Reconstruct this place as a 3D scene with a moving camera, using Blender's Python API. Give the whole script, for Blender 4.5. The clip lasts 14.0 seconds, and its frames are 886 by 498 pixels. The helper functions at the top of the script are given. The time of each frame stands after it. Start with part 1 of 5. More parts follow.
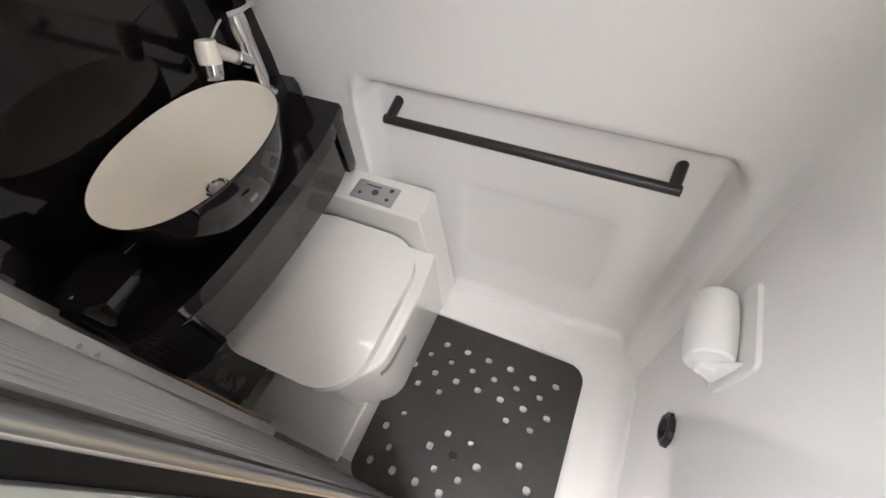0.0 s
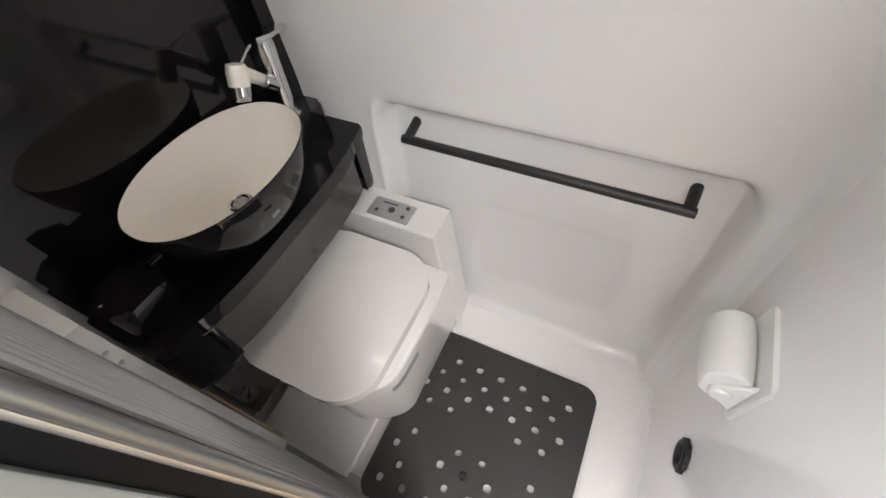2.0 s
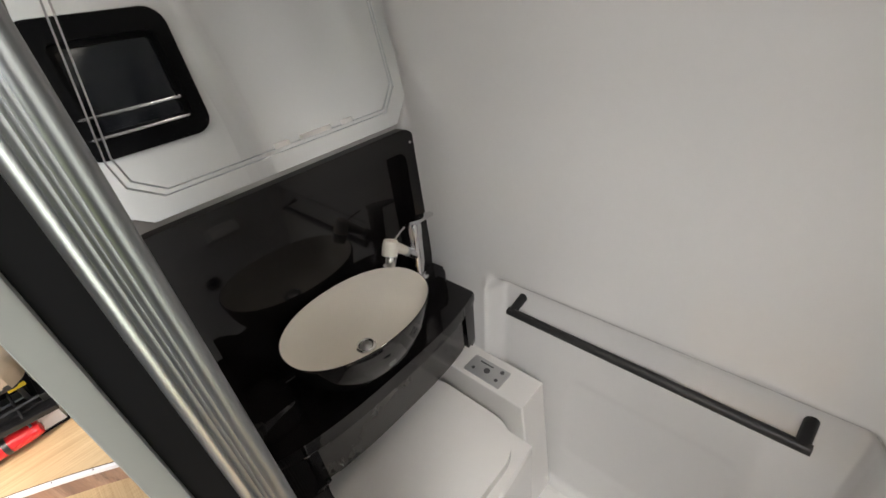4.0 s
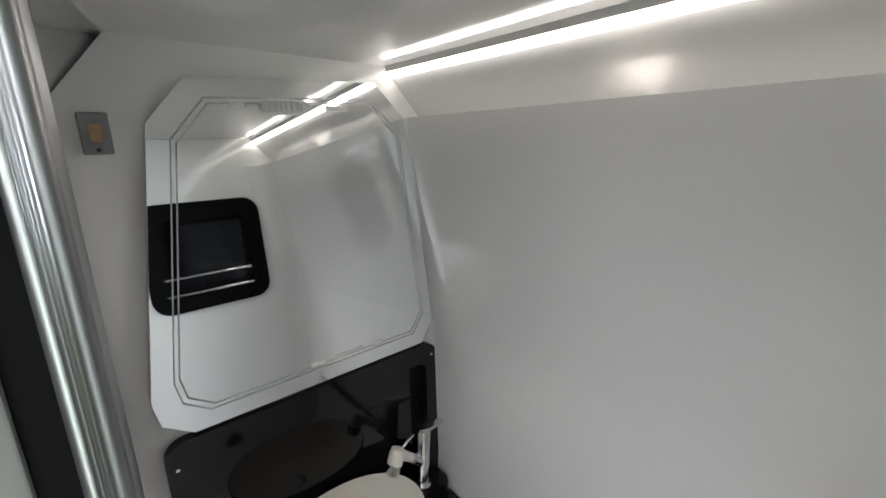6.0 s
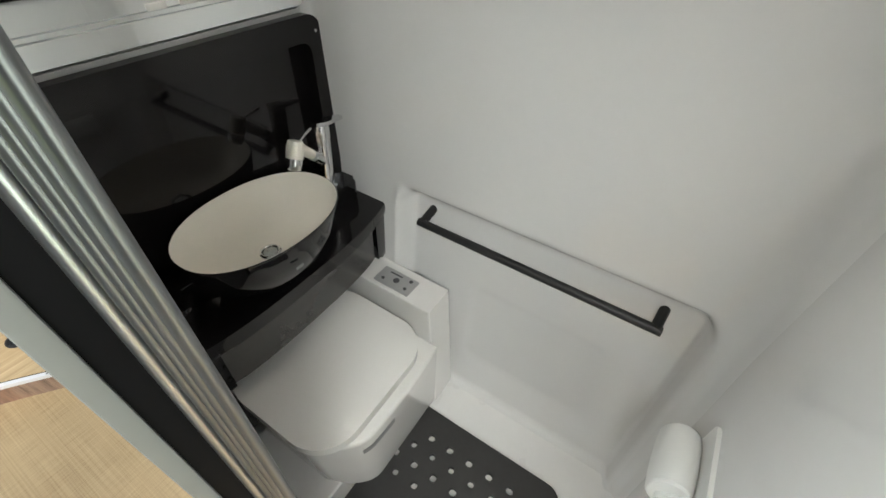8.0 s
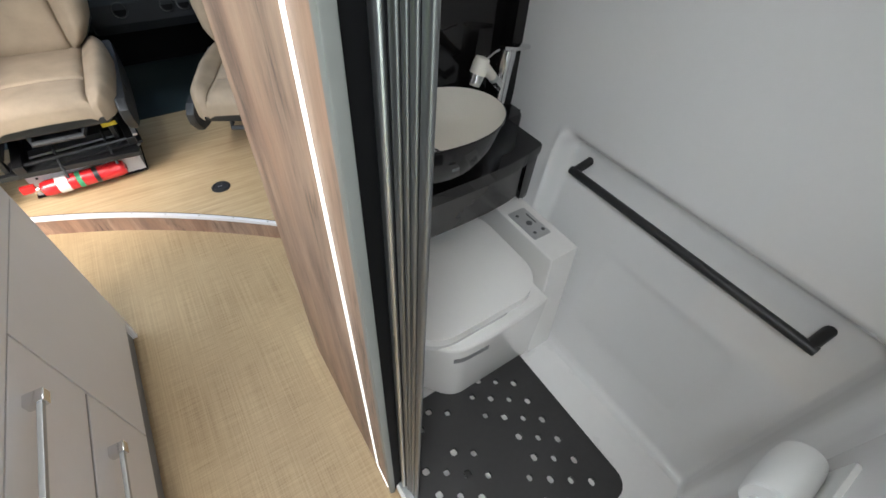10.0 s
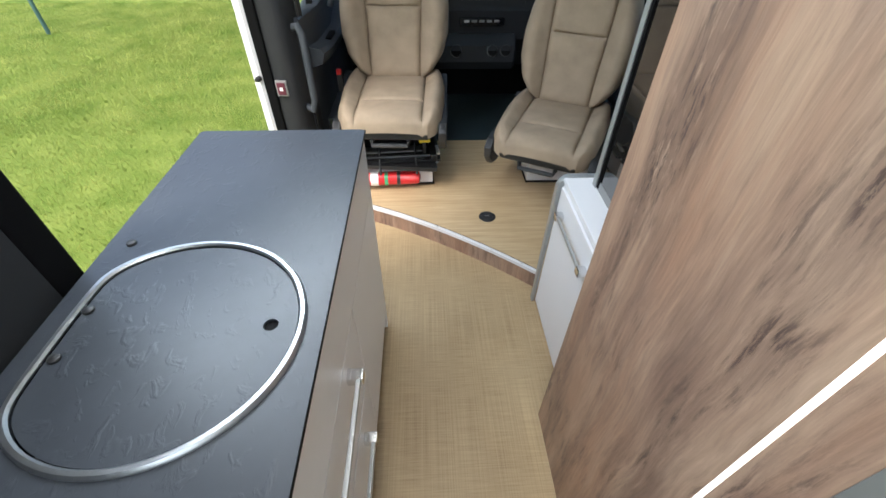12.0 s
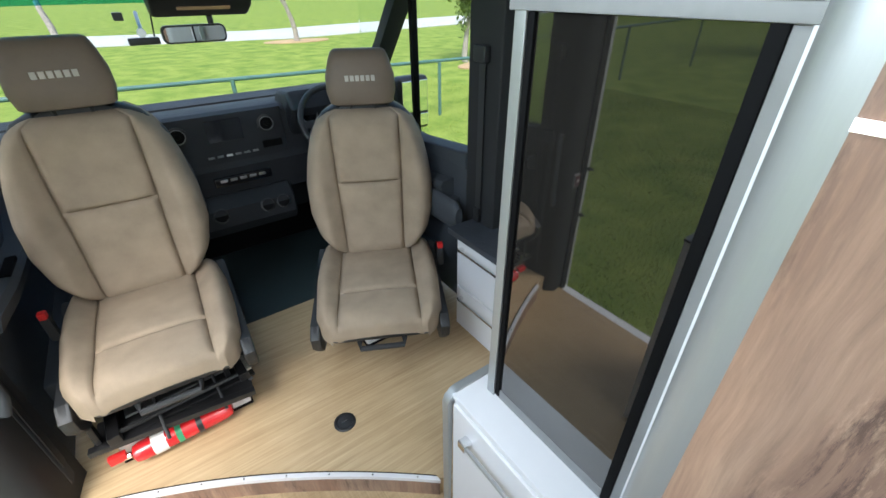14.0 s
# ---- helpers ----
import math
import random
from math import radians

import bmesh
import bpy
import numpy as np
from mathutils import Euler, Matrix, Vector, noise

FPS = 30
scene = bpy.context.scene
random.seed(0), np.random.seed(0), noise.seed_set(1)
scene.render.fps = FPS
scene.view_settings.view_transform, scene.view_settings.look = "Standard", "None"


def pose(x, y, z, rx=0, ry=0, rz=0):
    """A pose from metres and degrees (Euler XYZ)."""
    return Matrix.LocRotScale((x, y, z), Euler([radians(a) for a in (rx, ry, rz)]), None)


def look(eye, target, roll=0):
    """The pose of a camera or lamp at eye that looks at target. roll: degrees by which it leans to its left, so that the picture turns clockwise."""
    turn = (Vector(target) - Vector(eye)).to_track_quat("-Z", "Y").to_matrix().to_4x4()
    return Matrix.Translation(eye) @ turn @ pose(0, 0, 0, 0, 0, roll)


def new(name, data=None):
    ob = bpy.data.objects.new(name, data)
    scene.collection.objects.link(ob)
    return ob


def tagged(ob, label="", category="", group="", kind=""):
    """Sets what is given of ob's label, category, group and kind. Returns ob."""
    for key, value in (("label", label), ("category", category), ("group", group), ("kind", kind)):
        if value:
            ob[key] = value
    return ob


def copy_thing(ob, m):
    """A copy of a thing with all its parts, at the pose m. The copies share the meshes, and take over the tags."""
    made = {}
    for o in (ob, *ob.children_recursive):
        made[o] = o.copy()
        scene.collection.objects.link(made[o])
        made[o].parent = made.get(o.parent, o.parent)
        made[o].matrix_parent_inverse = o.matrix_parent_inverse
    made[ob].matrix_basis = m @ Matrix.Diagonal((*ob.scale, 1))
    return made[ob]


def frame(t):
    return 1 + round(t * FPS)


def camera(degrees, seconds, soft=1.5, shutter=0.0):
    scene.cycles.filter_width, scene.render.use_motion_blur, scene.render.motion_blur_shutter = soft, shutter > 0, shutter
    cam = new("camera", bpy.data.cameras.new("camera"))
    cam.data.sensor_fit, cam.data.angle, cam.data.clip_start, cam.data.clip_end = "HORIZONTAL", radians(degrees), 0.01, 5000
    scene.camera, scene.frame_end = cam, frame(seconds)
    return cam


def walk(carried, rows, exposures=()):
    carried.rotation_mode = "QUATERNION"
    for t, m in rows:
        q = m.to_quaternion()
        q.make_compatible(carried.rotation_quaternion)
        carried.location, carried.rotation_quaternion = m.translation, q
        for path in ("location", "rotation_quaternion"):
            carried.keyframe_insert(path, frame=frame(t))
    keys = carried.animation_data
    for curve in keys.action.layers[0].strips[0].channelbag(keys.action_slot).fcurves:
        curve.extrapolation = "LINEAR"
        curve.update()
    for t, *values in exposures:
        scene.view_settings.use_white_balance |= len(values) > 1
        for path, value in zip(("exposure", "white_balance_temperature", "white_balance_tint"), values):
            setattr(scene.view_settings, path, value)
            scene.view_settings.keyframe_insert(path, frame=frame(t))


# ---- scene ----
cam = camera(93.4, 14.0, soft=1.6)
PATH = [
    (0, (0.181, -0.114, 1.474), (1.148, 0.425, -0.191), -6.8),
    (0.5, (0.18, -0.116, 1.478), (1.147, 0.439, -0.182), -7.2),
    (1, (0.179, -0.117, 1.48), (1.153, 0.449, -0.172), -7.3),
    (1.5, (0.178, -0.118, 1.483), (1.158, 0.471, -0.158), -7.6),
    (2, (0.174, -0.117, 1.487), (1.176, 0.507, -0.127), -8.0),
    (2.5, (0.168, -0.116, 1.494), (1.209, 0.57, -0.07), -8.0),
    (3, (0.165, -0.121, 1.515), (1.25, 0.687, 0.042), -8.6),
    (3.5, (0.156, -0.116, 1.578), (1.274, 0.873, 0.247), -9.2),
    (4, (0.131, -0.142, 1.634), (1.296, 1.064, 0.543), -7.6),
    (4.2, (0.145, -0.156, 1.67), (1.294, 1.13, 0.66), -8.2),
    (6.3, (0.163, -0.231, 1.902), (1.426, 1.244, 1.421), -0.6),
    (6.5, (0.185, -0.249, 1.864), (1.447, 1.174, 1.245), -0.3),
    (7, (0.16, -0.2, 1.767), (1.496, 0.907, 0.773), 0.5),
    (7.5, (0.152, -0.166, 1.67), (1.447, 0.655, 0.386), 2.1),
    (7.7, (0.133, -0.156, 1.629), (1.404, 0.589, 0.276), 2.9),
    (9.8, (-0.007, -0.217, 1.513), (0.882, 0.813, 0.047), 4.5),
    (10, (-0.021, -0.208, 1.517), (0.791, 0.874, 0.044), 4.6),
    (10.5, (-0.103, -0.171, 1.496), (0.478, 1.062, 0.033), 4.3),
    (11, (-0.163, -0.139, 1.48), (0.122, 1.205, 0.027), 2.4),
    (11.5, (-0.249, -0.117, 1.467), (-0.166, 1.299, 0.057), 0.7),
    (12, (-0.306, 0.0, 1.487), (-0.231, 1.476, 0.14), 0.7),
    (12.5, (-0.337, 0.191, 1.502), (-0.106, 1.715, 0.227), 1.0),
    (13, (-0.342, 0.379, 1.546), (0.185, 1.908, 0.37), 1.4),
    (13.5, (-0.296, 0.54, 1.595), (0.477, 2.017, 0.491), -0.1),
    (14, (-0.269, 0.65, 1.626), (0.709, 2.03, 0.559), -0.5),
]
EXPOSURES = [(0, 2.05, 6950, 16), (2.5, 1.98, 7000, 16), (4, 1.62, 7100, 14), (6.5, 1.4, 6500, 10), (7, 1.48, 6650, 8), (7.5, 1.75, 6900, 6), (10, 1.42, 6400, 9), (10.5, 1.36, 6200, 7), (11, 1.32, 6200, 5), (11.5, 1.28, 6000, 6), (12, 1.25, 6300, 8), (13, 1.18, 6400, 9), (14, 1.3, 6100, 6)]
walk(cam, [(t, look(eye, target, roll)) for t, eye, target, roll in PATH], EXPOSURES)

# ---- world, sun, exposure ----
world = bpy.data.worlds.new("world")
scene.world = world
world.use_nodes = True
wn = world.node_tree
sky = wn.nodes.new("ShaderNodeTexSky")
sky.sky_type = "NISHITA"
sky.sun_disc = False
sky.sun_elevation, sky.sun_rotation = radians(52), radians(215)
sky.air_density, sky.dust_density, sky.ozone_density = 1.0, 4.0, 1.0
wn.links.new(sky.outputs[0], wn.nodes["Background"].inputs[0])
wn.nodes["Background"].inputs[1].default_value = 0.15
sun_data = bpy.data.lights.new("sun", "SUN")
sun_data.energy, sun_data.angle, sun_data.color = 1.3, radians(28), (1.0, 0.96, 0.91)
sun = new("sun", sun_data)
sun.matrix_world = look((0, 0, 0), (math.sin(radians(215)) * -0.6, math.cos(radians(215)) * -0.6, -0.79))


def lamp(name, m, sx, sy, watts, colour):
    d = bpy.data.lights.new(name, "AREA")
    d.shape, d.size, d.size_y, d.energy, d.color = "RECTANGLE", sx, sy, watts, colour
    ob = new(name, d)
    ob.matrix_world = m
    return ob


WARM, DAY = (1.0, 0.91, 0.83), (0.8, 0.9, 1.0)
# added fill from behind; no open rear doorway is known
lamp("rear_fill_lamp", look((0, -1.68, 1.1), (0, 1, 1.0)), 1.6, 1.6, 8.0, DAY)
# added fill over the aisle; no ceiling lamp is known there
lamp("aisle_fill_lamp", look((-0.45, 0.3, 2.108), (-0.45, 0.3001, 0)), 0.14, 2.4, 4.5, (0.93, 0.96, 1.0))
# added fill in place of daylight through the open sliding doorway
lamp("doorway_fill_lamp", look((-0.94, 1.25, 1.84), (0.5, 0.2, 0.6)), 1.2, 0.05, 10.0, (0.8, 0.9, 1.0))
# added overhead fill aimed into the wet room; no hatch is known
wet_fill = lamp("wet_fill_lamp", look((-0.35, -0.55, 2.105), (0.62, 0.05, 0.5)), 0.4, 0.4, 4.0, (0.9, 0.95, 1.0))
wet_fill.data.spread = radians(110)
wet_lamp = lamp("wet_room_strip_lamp", look((0.785, 0.13, 2.06), (0.25, 0.1301, 1.4)), 0.02, 1.2, 2.4, WARM)
wet_lamp.data.spread = radians(115)


# ---- materials ----
def mat(name, colour, rough=0.5, metal=0.0, var=0.12, scale=6.0, fine=60.0, bump=0.0, bump_scale=200.0, coat=0.0, emit=0.0, spec=0.5, stretch=(1, 1, 1), second=None, space="Object"):
    m = bpy.data.materials.new(name)
    m.use_nodes = True
    t, l = m.node_tree.nodes, m.node_tree.links
    b = t["Principled BSDF"]
    b.inputs["Metallic"].default_value, b.inputs["Roughness"].default_value = metal, rough
    b.inputs["Coat Weight"].default_value, b.inputs["Specular IOR Level"].default_value = coat, spec
    b.inputs["Coat Roughness"].default_value = 0.04
    tc, mp = t.new("ShaderNodeTexCoord"), t.new("ShaderNodeMapping")
    l.new(tc.outputs[space], mp.inputs["Vector"])
    mp.inputs["Scale"].default_value = stretch
    n1, n2 = t.new("ShaderNodeTexNoise"), t.new("ShaderNodeTexNoise")
    n1.inputs["Scale"].default_value, n2.inputs["Scale"].default_value = scale, fine
    n1.inputs["Detail"].default_value, n2.inputs["Detail"].default_value = 4, 3
    l.new(mp.outputs[0], n1.inputs["Vector"]), l.new(mp.outputs[0], n2.inputs["Vector"])
    add = t.new("ShaderNodeMath")
    add.operation = "MULTIPLY_ADD"
    add.inputs[1].default_value = 0.35
    l.new(n2.outputs[0], add.inputs[0]), l.new(n1.outputs[0], add.inputs[2])
    ramp = t.new("ShaderNodeMapRange")
    ramp.inputs["From Min"].default_value, ramp.inputs["From Max"].default_value = 0.4, 0.95
    l.new(add.outputs[0], ramp.inputs[0])
    mix = t.new("ShaderNodeMix")
    mix.data_type = "RGBA"
    l.new(ramp.outputs[0], mix.inputs["Factor"])
    c2 = second or tuple(min(1.0, c * (1 + var)) for c in colour)
    c1 = tuple(c * (1 - var) for c in colour)
    mix.inputs["A"].default_value, mix.inputs["B"].default_value = (*c1, 1), (*c2, 1)
    l.new(mix.outputs["Result"], b.inputs["Base Color"])
    rr = t.new("ShaderNodeMapRange")
    rr.inputs["To Min"].default_value, rr.inputs["To Max"].default_value = rough * 0.8, min(1, rough * 1.25)
    l.new(n1.outputs[0], rr.inputs[0]), l.new(rr.outputs[0], b.inputs["Roughness"])
    if bump:
        n3, bp = t.new("ShaderNodeTexNoise"), t.new("ShaderNodeBump")
        n3.inputs["Scale"].default_value = bump_scale
        l.new(mp.outputs[0], n3.inputs["Vector"]), l.new(n3.outputs[0], bp.inputs["Height"])
        bp.inputs["Strength"].default_value, bp.inputs["Distance"].default_value = bump, 0.002
        l.new(bp.outputs[0], b.inputs["Normal"])
    if emit:
        b.inputs["Emission Color"].default_value, b.inputs["Emission Strength"].default_value = (*colour, 1), emit
    return m


def wood_mat(name, tan, pale, grey, dark, rough=0.45):
    """Rustic oak laminate, grain along z: blotches, fine grain lines, clustered dark cracks, pale flecks."""
    m = bpy.data.materials.new(name)
    m.use_nodes = True
    t, l = m.node_tree.nodes, m.node_tree.links
    b = t["Principled BSDF"]
    tc, warp = t.new("ShaderNodeTexCoord"), t.new("ShaderNodeTexNoise")
    warp.inputs["Scale"].default_value, warp.inputs["Detail"].default_value = 4.0, 2
    l.new(tc.outputs["Object"], warp.inputs["Vector"])
    bent = t.new("ShaderNodeVectorMath")
    bent.operation = "MULTIPLY_ADD"
    bent.inputs[1].default_value = (0.035, 0.035, 0.08)
    l.new(warp.outputs["Color"], bent.inputs[0]), l.new(tc.outputs["Object"], bent.inputs[2])

    def field(stretch, detail, lo, hi, a, z, roughness=0.6):
        mp, n, r = t.new("ShaderNodeMapping"), t.new("ShaderNodeTexNoise"), t.new("ShaderNodeMapRange")
        mp.inputs["Scale"].default_value = stretch
        n.inputs["Scale"].default_value, n.inputs["Detail"].default_value, n.inputs["Roughness"].default_value = 1.0, detail, roughness
        r.inputs["From Min"].default_value, r.inputs["From Max"].default_value = lo, hi
        r.inputs["To Min"].default_value, r.inputs["To Max"].default_value = a, z
        l.new(bent.outputs[0], mp.inputs["Vector"]), l.new(mp.outputs[0], n.inputs["Vector"]), l.new(n.outputs[0], r.inputs[0])
        return r.outputs[0]

    def blend(fac, a, c, mode="MIX"):
        x = t.new("ShaderNodeMix")
        x.data_type, x.blend_type = "RGBA", mode
        for sock, v in (("Factor", fac), ("A", a), ("B", c)):
            if isinstance(v, tuple):
                x.inputs[sock].default_value = (*v, 1)
            elif isinstance(v, float):
                x.inputs[sock].default_value = v
            else:
                l.new(v, x.inputs[sock])
        return x.outputs["Result"]
    col = blend(field((5, 5, 0.7), 3, 0.36, 0.64, 0.0, 1.0), tan, pale)
    col = blend(field((11, 11, 1.2), 5, 0.44, 0.64, 0.0, 0.85), col, grey)
    col = blend(field((40, 40, 2.2), 6, 0.54, 0.74, 0.0, 0.45), col, pale)
    # weathered veins: soft grey halos with fine dark checks inside
    near = field((7.0, 7.0, 1.9), 3, 0.48, 0.62, 0.0, 1.0)
    col = blend(near, col, blend(0.6, col, grey))
    crack = field((75, 75, 9), 9, 0.5, 0.4, 0.0, 0.9, 0.72)
    both = t.new("ShaderNodeMath")
    both.operation = "MULTIPLY"
    l.new(near, both.inputs[0]), l.new(crack, both.inputs[1])
    col = blend(both.outputs[0], col, dark)
    fleck = field((65, 65, 14), 8, 0.54, 0.66, 0.0, 0.75, 0.75)
    chip = t.new("ShaderNodeMath")
    chip.operation = "MULTIPLY"
    l.new(near, chip.inputs[0]), l.new(fleck, chip.inputs[1])
    col = blend(chip.outputs[0], col, pale)
    grain = field((170, 170, 9), 7, 0.3, 0.7, 0.8, 1.18, 0.7)
    col = blend(1.0, col, grain, "MULTIPLY")
    l.new(col, b.inputs["Base Color"])
    bp = t.new("ShaderNodeBump")
    bp.inputs["Strength"].default_value, bp.inputs["Distance"].default_value = 0.3, 0.0012
    l.new(grain, bp.inputs["Height"]), l.new(bp.outputs[0], b.inputs["Normal"])
    b.inputs["Roughness"].default_value = rough
    return m


def weave_mat(name, a, b_, lines, cross, rough=0.6):
    """Woven vinyl flooring: fine ribs along y, broken cross threads, blotches."""
    m = bpy.data.materials.new(name)
    m.use_nodes = True
    t, l = m.node_tree.nodes, m.node_tree.links
    b = t["Principled BSDF"]
    tc = t.new("ShaderNodeTexCoord")
    outs = []
    for sc, d in ((lines, 2), (cross, 3), ((3, 2, 3), 4)):
        mp, n = t.new("ShaderNodeMapping"), t.new("ShaderNodeTexNoise")
        mp.inputs["Scale"].default_value = sc
        n.inputs["Scale"].default_value, n.inputs["Detail"].default_value = 1.0, d
        l.new(tc.outputs["Object"], mp.inputs["Vector"]), l.new(mp.outputs[0], n.inputs["Vector"])
        outs.append(n.outputs[0])
    s1, s2 = t.new("ShaderNodeMath"), t.new("ShaderNodeMath")
    s1.operation = s2.operation = "ADD"
    l.new(outs[0], s1.inputs[0]), l.new(outs[1], s1.inputs[1]), l.new(s1.outputs[0], s2.inputs[0]), l.new(outs[2], s2.inputs[1])
    mr = t.new("ShaderNodeMapRange")
    mr.inputs["From Min"].default_value, mr.inputs["From Max"].default_value = 1.1, 1.9
    l.new(s2.outputs[0], mr.inputs[0])
    mix = t.new("ShaderNodeMix")
    mix.data_type = "RGBA"
    mix.inputs["A"].default_value, mix.inputs["B"].default_value = (*a, 1), (*b_, 1)
    l.new(mr.outputs[0], mix.inputs["Factor"]), l.new(mix.outputs["Result"], b.inputs["Base Color"])
    bp = t.new("ShaderNodeBump")
    bp.inputs["Strength"].default_value, bp.inputs["Distance"].default_value = 0.4, 0.001
    l.new(s1.outputs[0], bp.inputs["Height"]), l.new(bp.outputs[0], b.inputs["Normal"])
    b.inputs["Roughness"].default_value = rough
    return m


def glass_mat(name, tint, rough=0.0):
    m = bpy.data.materials.new(name)
    m.use_nodes = True
    b = m.node_tree.nodes["Principled BSDF"]
    b.inputs["Base Color"].default_value, b.inputs["Roughness"].default_value = (*tint, 1), rough
    b.inputs["Transmission Weight"].default_value, b.inputs["IOR"].default_value = 1.0, 1.05
    return m


GRP = mat("gelcoat_white", (0.76, 0.755, 0.745), 0.1, var=0.02, scale=2.5, bump=0.1, bump_scale=5, coat=0.45)
TRAY = mat("tray_white", (0.78, 0.77, 0.755), 0.28, var=0.03, scale=5, coat=0.2)
PORCELAIN = mat("toilet_plastic", (0.78, 0.765, 0.74), 0.08, var=0.015, coat=0.6)
BASIN_IN = mat("basin_cream", (0.84, 0.8, 0.72), 0.3, var=0.02)
BLACK = mat("black_acrylic", (0.008, 0.007, 0.0075), 0.05, var=0.25, spec=0.4, bump=0.02, bump_scale=20)
BLACK_SATIN = mat("black_satin", (0.036, 0.034, 0.033), 0.25, var=0.15, coat=0.3)
BLACK_MAT = mat("black_powder", (0.016, 0.016, 0.017), 0.42, var=0.2, bump=0.1, bump_scale=900)
RUBBER = mat("mat_rubber", (0.028, 0.027, 0.027), 0.6, var=0.25, bump=0.25, bump_scale=700)
SEAL = mat("black_seal", (0.004, 0.004, 0.0045), 0.6, var=0.2, spec=0.08)
CHROME = mat("chrome", (0.75, 0.75, 0.76), 0.12, 1.0, var=0.04)
ALU = mat("anodised_aluminium", (0.5, 0.51, 0.515), 0.34, 1.0, var=0.06, scale=3, fine=40, stretch=(30, 30, 0.6))
ALU_SOFT = mat("silver_profile", (0.36, 0.37, 0.365), 0.38, 0.55, var=0.05, stretch=(8, 8, 0.6))
ALU_DARK = mat("jamb_aluminium", (0.24, 0.245, 0.25), 0.4, 1.0, var=0.08, scale=3, fine=40, stretch=(30, 30, 0.6))
TAMBOUR = mat("silver_slat", (0.27, 0.27, 0.265), 0.36, 0.6, var=0.06, stretch=(12, 12, 0.8))
EDGE_GREY = mat("edge_strip_grey", (0.16, 0.165, 0.155), 0.45, var=0.06)
GREY_TRIM = mat("grey_trim", (0.2, 0.2, 0.2), 0.4, var=0.1)
TP_WHITE = mat("holder_plastic", (0.72, 0.72, 0.7), 0.3, var=0.02, coat=0.2)
SILVER_PANEL = mat("control_panel", (0.42, 0.42, 0.42), 0.35, 0.4, var=0.08)
DARKMARK = mat("dark_marking", (0.08, 0.08, 0.085), 0.5)
WOOD = wood_mat("rustic_oak", (0.265, 0.145, 0.092), (0.37, 0.255, 0.18), (0.145, 0.088, 0.066), (0.05, 0.03, 0.026))
WOOD_EDGE = mat("raw_ply", (0.45, 0.3, 0.17), 0.7, var=0.25, scale=20)
CABINET_W = mat("cabinet_white", (0.66, 0.655, 0.67), 0.3, var=0.02, coat=0.1)
CABINET_G = mat("cabinet_pale_grey", (0.74, 0.725, 0.715), 0.34, var=0.025)
FLOOR = weave_mat("woven_vinyl", (0.27, 0.182, 0.095), (0.45, 0.33, 0.185), (230, 2.2, 20), (9, 240, 20), 0.5)
FLOOR_UP = weave_mat("woven_vinyl_upper", (0.37, 0.255, 0.135), (0.56, 0.42, 0.25), (5, 130, 20), (1.5, 45, 20), 0.45)
CAB_RUBBER = mat("cab_floor_rubber", (0.022, 0.034, 0.037), 0.5, var=0.2, bump=0.3, bump_scale=500)
FABRIC = mat("taupe_weave", (0.315, 0.247, 0.18), 0.9, var=0.17, scale=11, fine=420, bump=0.5, bump_scale=900, spec=0.2)
LEATHER = mat("brown_leather", (0.15, 0.112, 0.082), 0.55, var=0.1, scale=12, bump=0.15, bump_scale=500)
SEAT_PLASTIC = mat("seat_plastic", (0.022, 0.023, 0.025), 0.5, var=0.15, bump=0.15, bump_scale=900)
DASH = mat("dash_plastic", (0.019, 0.021, 0.025), 0.55, var=0.15, bump=0.2, bump_scale=700, spec=0.25)
DOOR_TRIM = mat("door_trim_grey", (0.045, 0.051, 0.06), 0.6, var=0.12, bump=0.15, bump_scale=700, spec=0.3)
PILLAR = mat("pillar_trim", (0.02, 0.021, 0.023), 0.6, var=0.12, bump=0.2, bump_scale=600, spec=0.3)
SCREEN = mat("screen_glass", (0.008, 0.009, 0.012), 0.08, var=0.1)
STEEL_BLACK = mat("black_steel", (0.012, 0.012, 0.013), 0.35, var=0.3)
RED = mat("extinguisher_red", (0.55, 0.015, 0.02), 0.25, var=0.08, coat=0.4)
RED_PLASTIC = mat("red_button", (0.6, 0.02, 0.02), 0.4)
LABEL_W = mat("label_white", (0.75, 0.74, 0.72), 0.5)
LABEL_G = mat("label_green", (0.05, 0.3, 0.14), 0.5)
YELLOW = mat("yellow_tag", (0.65, 0.5, 0.03), 0.5)
BODY_WHITE = mat("van_paint_white", (0.72, 0.72, 0.73), 0.25, coat=0.5, var=0.02)
CEIL = mat("ceiling_lining", (0.5, 0.5, 0.49), 0.7, var=0.03)
LED = mat("led_diffuser", (1.0, 0.96, 0.9), 0.4, var=0.0, emit=2.5)
LED_DIM = mat("led_strip_pale", (1.0, 0.97, 0.92), 0.4, var=0.0, emit=0.4)
THREAD = mat("silver_thread", (0.5, 0.47, 0.43), 0.6)
MIRROR = mat("mirror_silver", (0.86, 0.88, 0.88), 0.0, 1.0, var=0.0)
MIRROR.node_tree.nodes["Principled BSDF"].inputs["Roughness"].default_value = 0.015
for lk in list(MIRROR.node_tree.links):
    if lk.to_socket.name == "Roughness":
        MIRROR.node_tree.links.remove(lk)
ETCH = mat("etched_line", (0.5, 0.52, 0.53), 0.55, 0.3, var=0.03)
SMOKED = mat("smoked_glass", (0.012, 0.011, 0.010), 0.03, var=0.1, spec=0.9, coat=0.6)
for lk in list(SMOKED.node_tree.links):
    if lk.to_socket.name == "Roughness":
        SMOKED.node_tree.links.remove(lk)
SMOKED.node_tree.nodes["Principled BSDF"].inputs["Roughness"].default_value = 0.02
